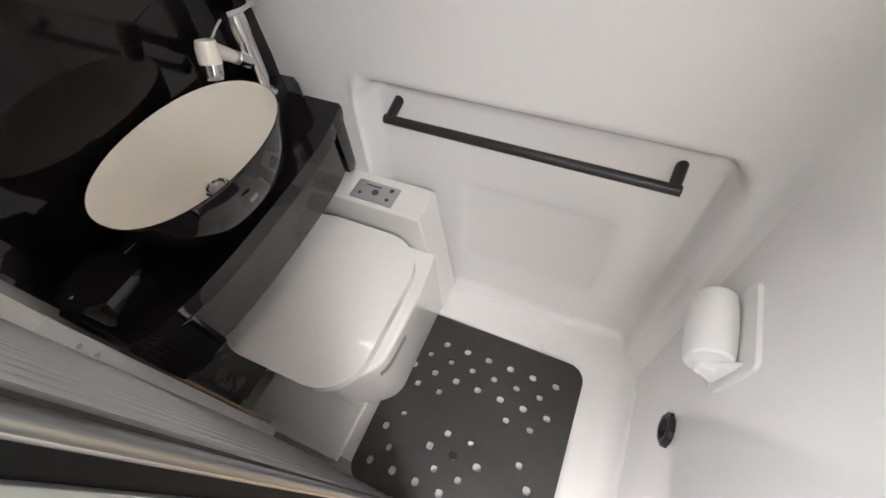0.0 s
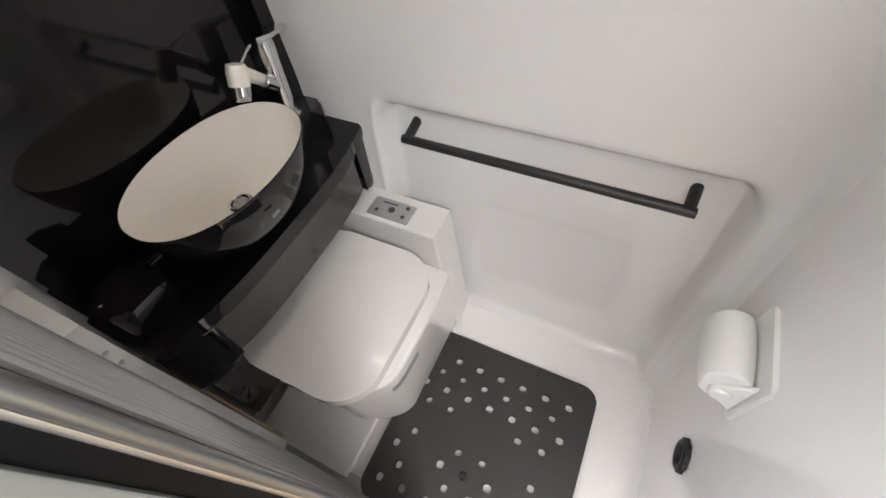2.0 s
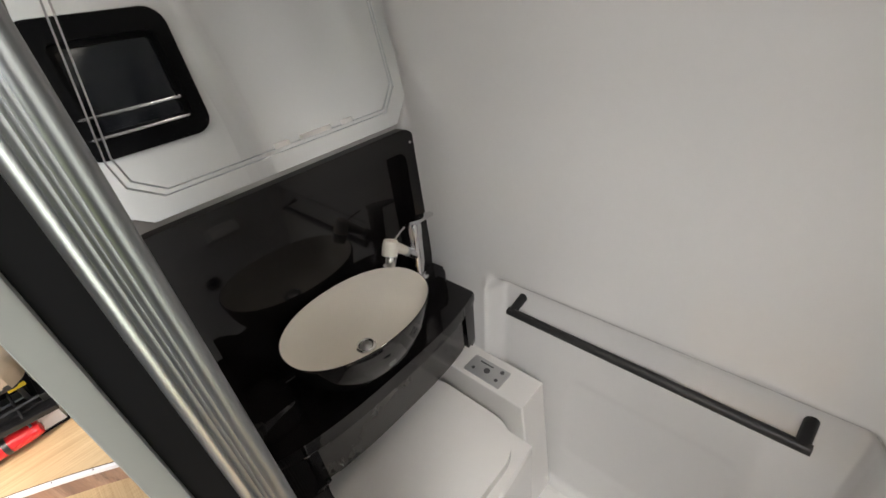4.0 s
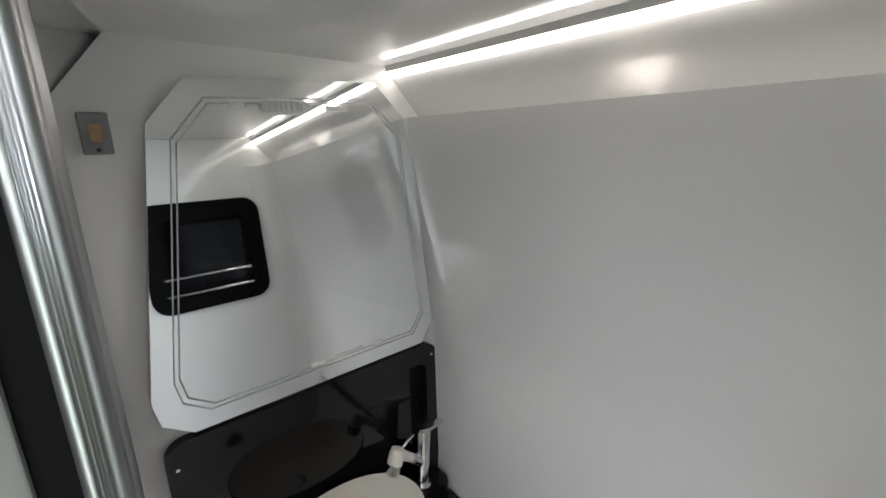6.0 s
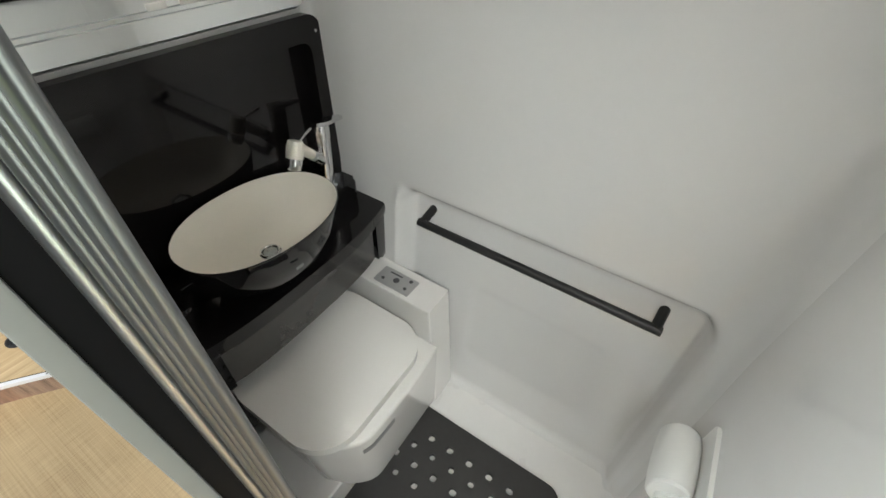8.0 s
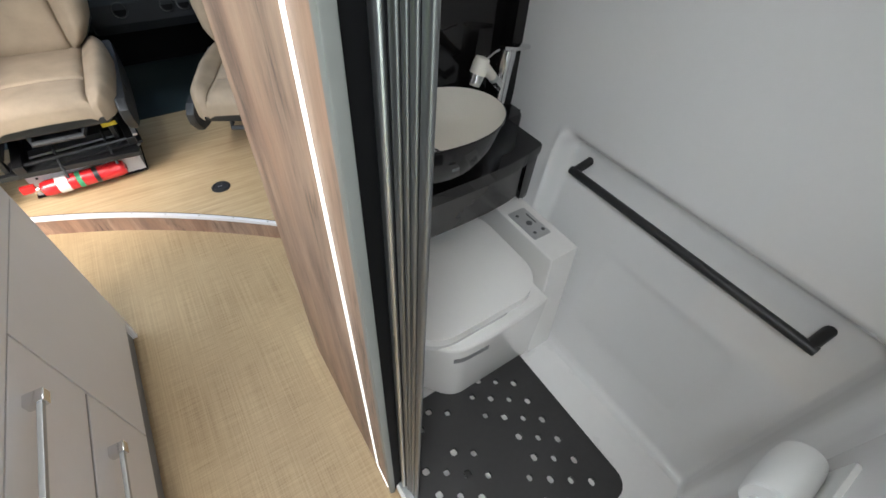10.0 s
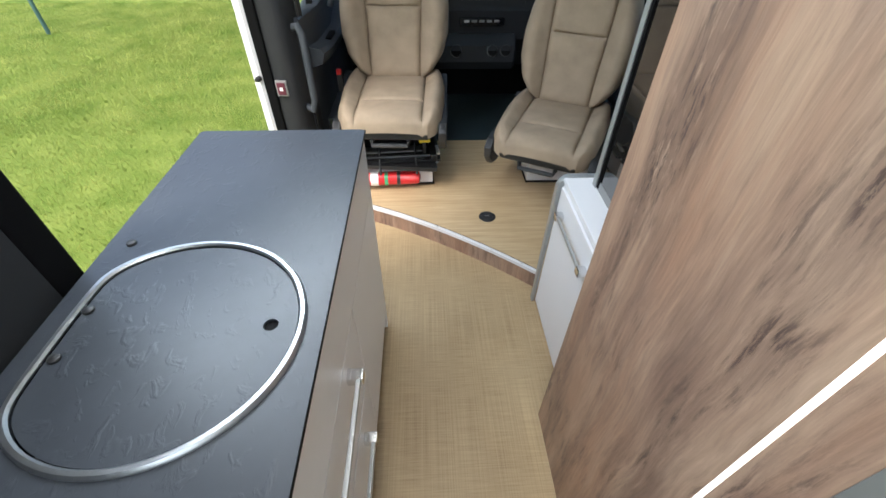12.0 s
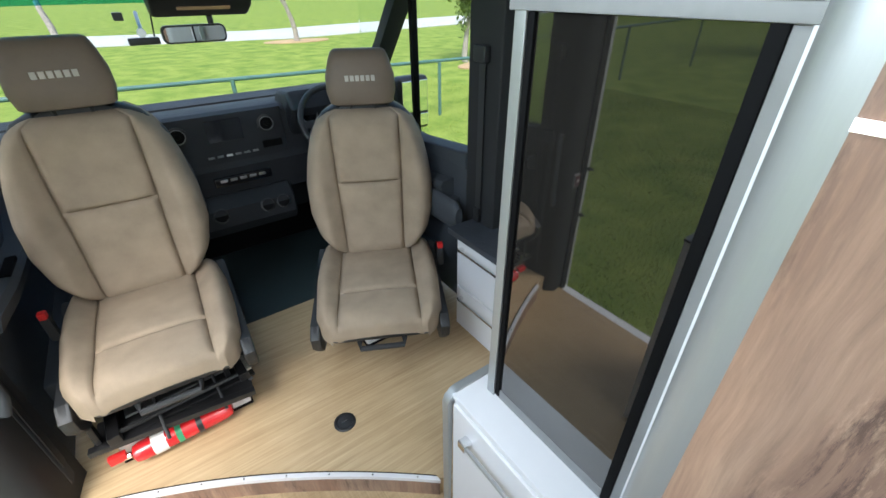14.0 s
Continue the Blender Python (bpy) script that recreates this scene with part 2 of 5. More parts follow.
GLASS = glass_mat("clear_glass", (0.93, 0.97, 0.95))
GRASS_BASE = mat("grass_soil", (0.11, 0.2, 0.022), 0.9, var=0.25, scale=1.6, fine=24, bump=0.8, bump_scale=45, second=(0.27, 0.32, 0.075), spec=0.1)
GRASS = mat("grass_blade", (0.16, 0.29, 0.035), 0.7, var=0.3, scale=1.8, fine=24, second=(0.42, 0.44, 0.13), spec=0.15)
ROAD = mat("concrete_road", (0.42, 0.42, 0.41), 0.85, var=0.12, scale=1, fine=30)
SOIL = mat("bare_soil", (0.4, 0.27, 0.15), 0.95, var=0.2, scale=1.5)
BARK = mat("pale_bark", (0.3, 0.27, 0.24), 0.9, var=0.3, scale=8, bump=0.5, bump_scale=60)
LEAF = mat("leaf_green", (0.09, 0.16, 0.03), 0.6, var=0.35, scale=1.5, fine=20, second=(0.2, 0.27, 0.06))
FENCE = mat("fence_green", (0.06, 0.13, 0.12), 0.45, var=0.12)
PURPLE = mat("switch_maroon", (0.09, 0.012, 0.03), 0.35)


def slate_mat(name, colour):
    """Dark blue-grey laminate with a shallow slate relief."""
    m = mat(name, colour, 0.4, var=0.2, scale=4, fine=30)
    t, l = m.node_tree.nodes, m.node_tree.links
    tc, n, w, r, bp = (t.new(x) for x in ("ShaderNodeTexCoord", "ShaderNodeTexNoise", "ShaderNodeTexNoise", "ShaderNodeMapRange", "ShaderNodeBump"))
    mp = t.new("ShaderNodeMapping")
    mp.inputs["Scale"].default_value = (30, 19, 30)
    mp.inputs["Rotation"].default_value = (0, 0, 0.6)
    l.new(tc.outputs["Object"], mp.inputs["Vector"]), l.new(mp.outputs[0], n.inputs["Vector"]), l.new(tc.outputs["Object"], w.inputs["Vector"])
    n.inputs["Scale"].default_value, n.inputs["Detail"].default_value, n.inputs["Distortion"].default_value = 1.4, 6, 0.7
    w.inputs["Scale"].default_value = 7
    r.inputs["From Min"].default_value, r.inputs["From Max"].default_value = 0.55, 0.7
    l.new(n.outputs[0], r.inputs[0])
    l.new(r.outputs[0], bp.inputs["Height"])
    bp.inputs["Strength"].default_value, bp.inputs["Distance"].default_value = 0.26, 0.002
    l.new(bp.outputs[0], t["Principled BSDF"].inputs["Normal"])
    return m


SLATE = slate_mat("slate_laminate", (0.042, 0.047, 0.057))


# ---- mesh helpers ----
def thing(name, label, category, at=(0, 0, 0), group="", kind=""):
    ob = new(name)
    ob.empty_display_size = 0.05
    ob.location = at
    return tagged(ob, label, category, group, kind)


def weigh_normals(me, sharp):
    """Smooth shading in which large flat faces stay flat: area-weighted normals, split where faces meet at more than sharp degrees."""
    n, limit = len(me.polygons), math.cos(radians(sharp))
    me.polygons.foreach_set("use_smooth", [True] * n)
    fn, fa = np.empty(n * 3), np.empty(n)
    me.polygons.foreach_get("normal", fn), me.polygons.foreach_get("area", fa)
    fn = fn.reshape(-1, 3)
    lv, total = np.empty(len(me.loops), dtype=int), np.empty(n, dtype=int)
    me.loops.foreach_get("vertex_index", lv), me.polygons.foreach_get("loop_total", total)
    lf = np.repeat(np.arange(n), total)
    around = [[] for _ in me.vertices]
    for v, f in zip(lv.tolist(), lf.tolist()):
        around[v].append(f)
    out = np.empty((len(lv), 3))
    for i, (v, f) in enumerate(zip(lv.tolist(), lf.tolist())):
        fs = around[v]
        k = fn[fs]
        keep = (k @ fn[f]) > limit
        w = (k[keep] * fa[fs][keep][:, None]).sum(0)
        d = math.sqrt(float(w @ w))
        out[i] = w / d if d > 1e-12 else fn[f]
    me.normals_split_custom_set(out.tolist())


def link(name, bm, material, sharp=38):
    me = bpy.data.meshes.new(name)
    bmesh.ops.recalc_face_normals(bm, faces=bm.faces[:])
    bm.to_mesh(me)
    bm.free()
    weigh_normals(me, sharp)
    if material:
        me.materials.append(material)
    return new(name, me)


def part(name, bm, material, parent, label="", sharp=38):
    """One mesh, its vertices in the world, under a thing or a part."""
    ob = link(name, bm, material, sharp)
    root = parent
    while root.parent:
        root = root.parent
    ob.parent = parent
    if parent is root:
        ob.matrix_parent_inverse = Matrix.Translation(-Vector(root.location))
    return tagged(ob, label) if label else ob


def single(name, bm, material, label, category, group="", kind="", sharp=38):
    return tagged(link(name, bm, material, sharp), label, category, group, kind)


def box(x0, x1, y0, y1, z0, z1, bev=0.0, seg=2, bm=None):
    bm = bm or bmesh.new()
    m = Matrix.LocRotScale(((x0 + x1) / 2, (y0 + y1) / 2, (z0 + z1) / 2), None, (abs(x1 - x0), abs(y1 - y0), abs(z1 - z0)))
    g = bmesh.ops.create_cube(bm, size=1, matrix=m)
    if bev:
        vs = set(g["verts"])
        es = [e for e in bm.edges if e.verts[0] in vs and e.verts[1] in vs]
        bmesh.ops.bevel(bm, geom=es, offset=bev, segments=seg, profile=0.5, affect="EDGES")
    return bm


def prism(pts, axis, a, b, bev=0.0, seg=2, bm=None):
    """A polygon swept along an axis from a to b. Its points: (y, z) for x, (x, z) for y, (x, y) for z."""
    bm = bm or bmesh.new()

    def at(p, d):
        return {"x": (d, p[0], p[1]), "y": (p[0], d, p[1]), "z": (p[0], p[1], d)}[axis]
    lo, hi = [bm.verts.new(at(p, a)) for p in pts], [bm.verts.new(at(p, b)) for p in pts]
    n = len(pts)
    caps = [bm.faces.new(lo), bm.faces.new(hi)]
    for i in range(n):
        bm.faces.new((lo[i], lo[(i + 1) % n], hi[(i + 1) % n], hi[i]))
    if bev:
        es = list({e for f in caps for e in f.edges})
        bmesh.ops.bevel(bm, geom=es, offset=bev, segments=seg, profile=0.5, affect="EDGES")
    return bm


def rrect(x0, x1, y0, y1, r, n=6):
    out = []
    for cx, cy, a in ((x1 - r, y1 - r, 0), (x0 + r, y1 - r, 90), (x0 + r, y0 + r, 180), (x1 - r, y0 + r, 270)):
        for i in range(n + 1):
            t = radians(a + 90 * i / n)
            out.append((cx + r * math.cos(t), cy + r * math.sin(t)))
    return out


def sup(cx, cy, a, b, e=2.5, n=40):
    """A superellipse outline."""
    out = []
    for i in range(n):
        t = 2 * math.pi * i / n
        c, s = math.cos(t), math.sin(t)
        out.append((cx + a * math.copysign(abs(c) ** (2 / e), c), cy + b * math.copysign(abs(s) ** (2 / e), s)))
    return out


def loft(rings, caps=True, bm=None, closed=True):
    """Skins closed rings of 3D points, all with the same count."""
    bm = bm or bmesh.new()
    vs = [[bm.verts.new(p) for p in r] for r in rings]
    for r0, r1 in zip(vs, vs[1:]):
        n = len(r0)
        for i in range(n if closed else n - 1):
            bm.faces.new((r0[i], r0[(i + 1) % n], r1[(i + 1) % n], r1[i]))
    if caps:
        bm.faces.new(vs[0]), bm.faces.new(vs[-1])
    return bm


def tube(path, r, n=10, bm=None, caps=True):
    """A round bar along a path."""
    rings = []
    pts = [Vector(p) for p in path]
    side = None
    for i, p in enumerate(pts):
        d = (pts[min(i + 1, len(pts) - 1)] - pts[max(i - 1, 0)]).normalized()
        if side is None:
            side = d.orthogonal().normalized()
        side = (side - d * side.dot(d)).normalized()
        up = d.cross(side)
        rr = r[i] if isinstance(r, (list, tuple)) else r
        rings.append([p + side * rr * math.cos(2 * math.pi * k / n) + up * rr * math.sin(2 * math.pi * k / n) for k in range(n)])
    return loft(rings, caps, bm)


def lathe(prof, at, axis=(0, 0, 1), n=24, bm=None, caps=True):
    """A profile of (radius, height) turned about an axis through a point."""
    q = Vector((0, 0, 1)).rotation_difference(Vector(axis))
    rings = [[Vector(at) + q @ Vector((r * math.cos(2 * math.pi * k / n), r * math.sin(2 * math.pi * k / n), h)) for k in range(n)] for r, h in prof]
    return loft(rings, caps, bm)


def pad(fn, us, vs, off):
    """A closed pad: the surface fn(u, v) over a grid, and a copy of it behind by off."""
    bm = bmesh.new()
    off = Vector(off)
    fr = [[bm.verts.new(fn(u, v)) for u in us] for v in vs]
    bk = [[bm.verts.new(w.co + off) for w in r] for r in fr]
    n, m = len(us), len(vs)
    for g in (fr, bk):
        for a, b in zip(g, g[1:]):
            for i in range(n - 1):
                bm.faces.new((a[i], a[i + 1], b[i + 1], b[i]))
    for j in (0, m - 1):
        for i in range(n - 1):
            bm.faces.new((fr[j][i], fr[j][i + 1], bk[j][i + 1], bk[j][i]))
    for i in (0, n - 1):
        for j in range(m - 1):
            bm.faces.new((fr[j][i], fr[j + 1][i], bk[j + 1][i], bk[j][i]))
    return bm


def steps(a, b, n):
    return [a + (b - a) * i / n for i in range(n + 1)]


def turn(bm, m):
    bmesh.ops.transform(bm, matrix=m, verts=bm.verts[:])
    return bm


# ---- structure: van shell ----
def structure(name, bm, material, label, category, sharp=38):
    return single(name, bm, material, label, category, kind="structure", sharp=sharp)


# curved step nose between the lower aisle floor and the raised cab floor
def step_y(x):
    return 1.352 + (0.206 - x) * 0.86 - 0.245 * max(0.0, 0.206 - x) ** 2


STEP_X = [0.30 - 1.27 * i / 30 for i in range(31)]
structure("floor", box(-0.98, 0.112, -1.7, 2.1, -0.05, 0.0), FLOOR, "beige woven vinyl aisle floor of the van", "floor")
structure("floor_2", prism([(0.112, 0.70), (0.3, 0.70), (0.3, 1.6), (0.112, 1.6)], "z", -0.05, -0.001), FLOOR, "beige woven vinyl floor under the cabinet", "floor")
up = [(x, step_y(x)) for x in STEP_X] + [(-0.97, 2.63), (0.92, 2.63), (0.92, 1.36)]
structure("floor_3", prism(up, "z", 0.002, 0.1), FLOOR_UP, "raised wood-look vinyl cab floor behind the seats", "floor")
structure("floor_4", box(-0.97, 0.95, 2.63, 3.75, 0.0, 0.092), CAB_RUBBER, "dark green-black rubber floor of the driver's cab", "floor")


def ribbon(x0, x1, off, thick, z0, z1, n=30):
    a = [x0 + (x1 - x0) * i / n for i in range(n + 1)]
    return prism([(x, step_y(x) - off) for x in a] + [(x, step_y(x) - off + thick) for x in reversed(a)], "z", z0, z1)


step = thing("step", "curved oak-faced step with an aluminium nosing", "step", (-0.2, 1.7, 0), kind="structure")
part("riser", ribbon(0.2, -0.78, 0.012, 0.012, 0.0, 0.09), WOOD, step, "rustic oak riser")
part("nosing", ribbon(0.2, -0.78, 0.018, 0.02, 0.088, 0.106), CABINET_W, step, "aluminium nosing strip")
part("seal", ribbon(0.2, -0.78, -0.003, 0.006, 0.1, 0.104), SEAL, step, "black sealing line")
for i in range(7):
    x = 0.14 - 0.13 * i
    part("screw", lathe([(0.004, 0), (0.003, 0.0015), (0.0005, 0.002)], (x, step_y(x) + 0.008 - 0.016, 0.106), n=8), CHROME, step)
fd = thing("floor_outlet", "round black table-leg socket set in the floor", "floor socket", (0.02, 1.77, 0.1))
part("rim", lathe([(0.045, 0), (0.045, 0.003), (0.04, 0.006), (0.034, 0.006), (0.032, 0.003)], (0.02, 1.77, 0.1), n=32), BLACK_MAT, fd)
part("cap", lathe([(0.03, 0), (0.03, 0.005), (0.012, 0.006), (0.01, 0.0075), (0.001, 0.0075)], (0.02, 1.77, 0.1), n=24), SEAT_PLASTIC, fd)
part("slot", box(0.008, 0.03, 1.768, 1.772, 0.1072, 0.1085), ALU, fd)

# shell: left side with the open sliding doorway, right side, rear, ceiling
structure("wall_left", box(-1.05, -0.97, -1.7, 0.53, -0.05, 2.15), PILLAR, "dark trimmed side wall of the van behind the doorway", "wall")
structure("wall_left_lower", box(-1.05, -0.97, 0.53, 0.6, -0.05, 2.15, 0.01), SEAL, "black rubber-edged rear post of the sliding doorway", "door post")
structure("wall_left_top", box(-1.05, -0.95, 0.6, 2.0, 1.86, 2.15), CEIL, "lined header above the open sliding doorway", "wall")
structure("door_sill", box(-1.05, -0.975, 0.6, 1.95, -0.2, -0.01, 0.008), BODY_WHITE, "white painted sill of the open sliding doorway", "sill")
# unseen rear end, left open to go with the added fill lamp
bm = box(-1.05, -0.82, -1.78, -1.7, -0.05, 2.15)
box(0.82, 1.05, -1.78, -1.7, -0.05, 2.15, bm=bm)
box(-0.82, 0.82, -1.78, -1.7, 1.95, 2.15, bm=bm)
structure("wall_rear", bm, CEIL, "unseen pale rear frame, left open for the added fill lamp", "wall")
# unseen glowing panel, added to go with the aisle fill
al = thing("aisle_fill_panel", "long slim glowing panel added over the aisle as fill light", "ceiling light", (-0.45, 0.3, 2.12))
# unseen ceiling frame, added to surround the overhead fill
rh = thing("overhead_fill_frame", "square white frame added round the overhead fill lamp", "roof hatch", (-0.35, -0.55, 2.12))
structure("ceiling", box(-1.05, 1.05, -1.78, 2.5, 2.12, 2.18), CEIL, "pale lined ceiling of the van", "ceiling")
structure("wall_right", box(1.0, 1.06, -1.78, 1.95, -0.05, 2.15), CEIL, "pale lined driver's side wall of the van", "wall")
structure("underbody", box(-1.0, 1.0, -1.75, 3.9, -0.3, -0.055), SEAL, "dark underbody of the van", "floor")
part("frame", box(-0.54, -0.36, -0.95, 1.55, 2.112, 2.12, 0.002), ALU_SOFT, al)
part("diffuser", box(-0.52, -0.38, -0.92, 1.52, 2.1095, 2.112), LED, al)
# unseen glowing bar, added where the doorway fill shines from
dl = thing("doorway_fill_bar", "slim glowing bar added above the sliding doorway as fill light", "light bar", (-0.948, 1.25, 1.85))
part("bar", box(-0.949, -0.944, 0.65, 1.85, 1.86, 1.9, 0.002), LED, dl)
bm = box(-0.6, -0.56, -0.8, -0.3, 2.085, 2.12, 0.004)
box(-0.14, -0.1, -0.8, -0.3, 2.085, 2.12, 0.004, bm=bm)
box(-0.56, -0.14, -0.8, -0.76, 2.085, 2.12, 0.004, bm=bm)
box(-0.56, -0.14, -0.34, -0.3, 2.085, 2.12, 0.004, bm=bm)
part("frame", bm, TP_WHITE, rh)

# ---- wet room ----
Y0, Y1 = -0.45, 0.75            # rear and front walls of the wet room


def wall_x(y, z):
    """The driver's side moulding: a shallow alcove, tumblehome above, rounded corners."""
    if z < 0.88:
        base = 0.858 + 0.057 * (z - 0.05) / 0.83
    elif z < 1.37:
        base = 0.915 - 0.008 * (z - 0.88) / 0.49
    else:
        base = 0.907 - 0.077 * (z - 1.37) / 0.59
    # alcove: soft top edge, crisp rear edge
    q = [abs(y - 0.046) - 0.444 + 0.05, abs(z - 0.37) - 0.475 + 0.05]
    d = math.hypot(max(q[0], 0), max(q[1], 0)) + min(max(q), 0) - 0.05
    side = min(max(0.5 + (q[0] - q[1]) / 0.08, 0), 1)
    wide = 0.08 + ((0.024 if y < 0 else 0.034) - 0.08) * side
    s = min(max(0.5 - d / wide, 0), 1)
    s = s * s * (3 - 2 * s)
    deep = 0.05 + 0.02 * z / 0.8
    # faint inner panel
    q = [abs(y - 0.0) - 0.22 + 0.03, abs(z - 0.38) - 0.17 + 0.03]
    d2 = math.hypot(max(q[0], 0), max(q[1], 0)) + min(max(q), 0) - 0.03
    s2 = min(max(0.5 - d2 / 0.02, 0), 1)
    x = base + s * deep + s2 * 0.004 * s
    for d, r in ((y - Y0, 0.09), (Y1 - y, 0.03), (z - 0.03, 0.03)):
        if d < r:
            k = r - max(d, 0)
            x -= r - math.sqrt(max(r * r - k * k, 0))
    if z < 0.88:
        x -= 0.016 * math.exp(-((y - 0.488) / 0.014) ** 2) * min(1.0, (0.88 - z) / 0.05)
    return x


def side_sheet():
    bm = bmesh.new()
    ny, nz = 150, 170
    ys = [Y0 + (Y1 - Y0) * i / ny for i in range(ny + 1)]
    zs = [0.03 + (1.96 - 0.03) * (j / nz) ** 1.15 for j in range(nz + 1)]
    g = [[bm.verts.new((wall_x(y, z), y, z)) for y in ys] for z in zs]
    for a, b in zip(g, g[1:]):
        for i in range(ny):
            bm.faces.new((a[i], a[i + 1], b[i + 1], b[i]))
    r = bmesh.ops.extrude_face_region(bm, geom=bm.faces[:])
    for v in r["geom"]:
        if isinstance(v, bmesh.types.BMVert):
            v.co.x = 0.999
    return bm


structure("wall_wet_side", side_sheet(), GRP, "glossy white moulded wet-room wall with a shallow alcove", "wall", 60)
structure("floor_wet", box(0.11, 0.93, Y0 - 0.02, Y1, -0.045, 0.03, 0.0), TRAY, "white moulded shower tray floor", "floor")
structure("tray_cove", prism([(Y0 - 0.01, 0.029), (Y0 + 0.07, 0.029)] + [(Y0 + 0.07 - 0.0695 * math.sin(radians(a)), 0.1 - 0.0695 * math.cos(radians(a))) for a in range(0, 91, 9)] + [(Y0 - 0.01, 0.1)], "x", 0.17, 0.9), TRAY, "rounded white cove between tray and rear wall", "cove", 60)
structure("tray_kerb", box(0.1, 0.15, -0.45, 0.045, 0.0, 0.045, 0.008), TRAY, "white kerb of the shower tray", "kerb")
# rear wall with a window opening
WX0, WX1, WZ0, WZ1 = 0.335, 0.745, 1.385, 1.775
bm = box(0.1, WX0, Y0 - 0.05, Y0, 0.0, 2.1)
box(WX1, 0.95, Y0 - 0.05, Y0, 0.0, 2.1, bm=bm)
box(WX0, WX1, Y0 - 0.05, Y0, 0.0, WZ0, bm=bm)
box(WX0, WX1, Y0 - 0.05, Y0, WZ1, 2.1, bm=bm)
structure("wall_wet_rear", bm, GRP, "glossy white rear wall of the wet room", "wall")
win = thing("window_1", "small black-framed tinted window with two chrome rails", "window", (0.54, Y0, WZ0), kind="structure")


def ring_frame(outer, inner, axis, a, b, bev=0.0):
    bm = bmesh.new()

    def at(p, d):
        return {"x": (d, p[0], p[1]), "y": (p[0], d, p[1]), "z": (p[0], p[1], d)}[axis]
    rings = [[bm.verts.new(at(p, d)) for p in pts] for pts, d in ((outer, a), (outer, b), (inner, b), (inner, a))]
    n = len(outer)
    for k in range(4):
        r0, r1 = rings[k], rings[(k + 1) % 4]
        for i in range(n):
            bm.faces.new((r0[i], r0[(i + 1) % n], r1[(i + 1) % n], r1[i]))
    if bev:
        es = [e for e in bm.edges if abs(e.calc_face_angle(0)) > 1.2]
        bmesh.ops.bevel(bm, geom=es, offset=bev, segments=2, affect="EDGES")
    return bm


part("window_frame", ring_frame(rrect(0.29, 0.77, 1.348, 1.82, 0.07), rrect(0.37, 0.715, 1.42, 1.745, 0.03), "y", Y0 - 0.03, Y0 + 0.014, 0.004), SEAL, win)
part("inner_frame", ring_frame(rrect(0.372, 0.713, 1.422, 1.743, 0.028), rrect(0.39, 0.695, 1.44, 1.725, 0.02), "y", Y0 - 0.035, Y0 - 0.01), SEAL, win)
part("pane", box(0.36, 0.725, Y0 - 0.03, Y0 - 0.025, 1.415, 1.755), SCREEN, win, "dark tinted pane")
for z in (1.5, 1.427):
    part("rail", tube([(0.345, Y0 + 0.016, z), (0.352, Y0 + 0.03, z), (0.693, Y0 + 0.03, z), (0.7, Y0 + 0.016, z)], 0.006), CHROME, win)

structure("wall_wet_front", box(0.29, 0.96, 0.815, 0.83, 0.0, 2.1), GRP, "white front wall of the wet room", "wall")
# front moulding round the mirror, with a recess for the black splashback
bm = box(0.125, 0.96, Y1, Y1 + 0.006, 1.25, 1.301)
box(0.125, 0.19, Y1, Y1 + 0.006, 0.6, 1.25, bm=bm)
structure("wall_wet_front_band", bm, GRP, "white moulded band between mirror and splashback", "wall")
MIRROR_EDGE = [(0.185, 1.40), (0.195, 1.345), (0.25, 1.305), (0.87, 1.305), (0.913, 1.37), (0.838, 1.955), (0.745, 2.04), (0.335, 2.025), (0.262, 1.94)]
structure("wall_wet_front_upper", ring_frame([(0.125, 1.38), (0.125, 1.301), (0.25, 1.301), (0.9, 1.301), (0.96, 1.36), (0.96, 2.0), (0.85, 2.115), (0.25, 2.115), (0.125, 1.96)], MIRROR_EDGE, "y", Y1, Y1 + 0.006), GRP, "white moulded surround of the mirror cabinet", "wall")
structure("wall_partition", box(0.112, 0.125, 0.124, 0.714, 0.0, 2.1), GRP, "white inner face of the wet-room partition", "wall")
structure("wall_partition_end", box(0.119, 0.125, 0.714, 0.752, 0.0, 2.1), GRP, "white end of the wet-room partition", "wall")
structure("ceiling_wet", box(0.1, 0.79, -0.5, 0.8, 2.085, 2.11), GRP, "grey-white wet-room ceiling panel", "ceiling")
structure("ceiling_wet_cove", prism([(0.805, 2.06), (0.90, 1.955), (0.99, 1.955), (0.99, 2.11), (0.805, 2.11)], "y", -0.5, 0.8), GRP, "sloping cove between ceiling and side wall", "ceiling")
strip = thing("strip_light", "slim white LED strip along the wet-room ceiling", "strip light", (0.8, 0.1, 2.085))
part("channel", box(0.789, 0.806, -0.48, 0.755, 2.07, 2.085), ALU_SOFT, strip)
part("diffuser", box(0.785, 0.808, -0.47, 0.75, 2.056, 2.07, 0.004), LED, strip, "glowing white diffuser")

# mirror cabinet door with an engraved double line
mirror = thing("mirror", "frameless wall mirror with an engraved double border line", "mirror", (0.55, Y1, 1.3))
# the door is wedge-shaped: its glass leans back towards the top
LEAN = Matrix.Translation((0, Y1 - 0.012, 2.03)) @ Matrix.Rotation(radians(-3.85), 4, "X") @ Matrix.Translation((0, 0.012 - Y1, -2.03))
GLASS_EDGE = [(0.16 + (x - 0.16) * (1 - (2.03 - z) * 0.073), 1.7 + (z - 1.7) * (1 - (2.03 - z) * 0.073)) for x, z in MIRROR_EDGE]
part("pane", turn(prism(GLASS_EDGE, "y", Y1 - 0.012, Y1 - 0.008), LEAN), MIRROR, mirror, "", 5)
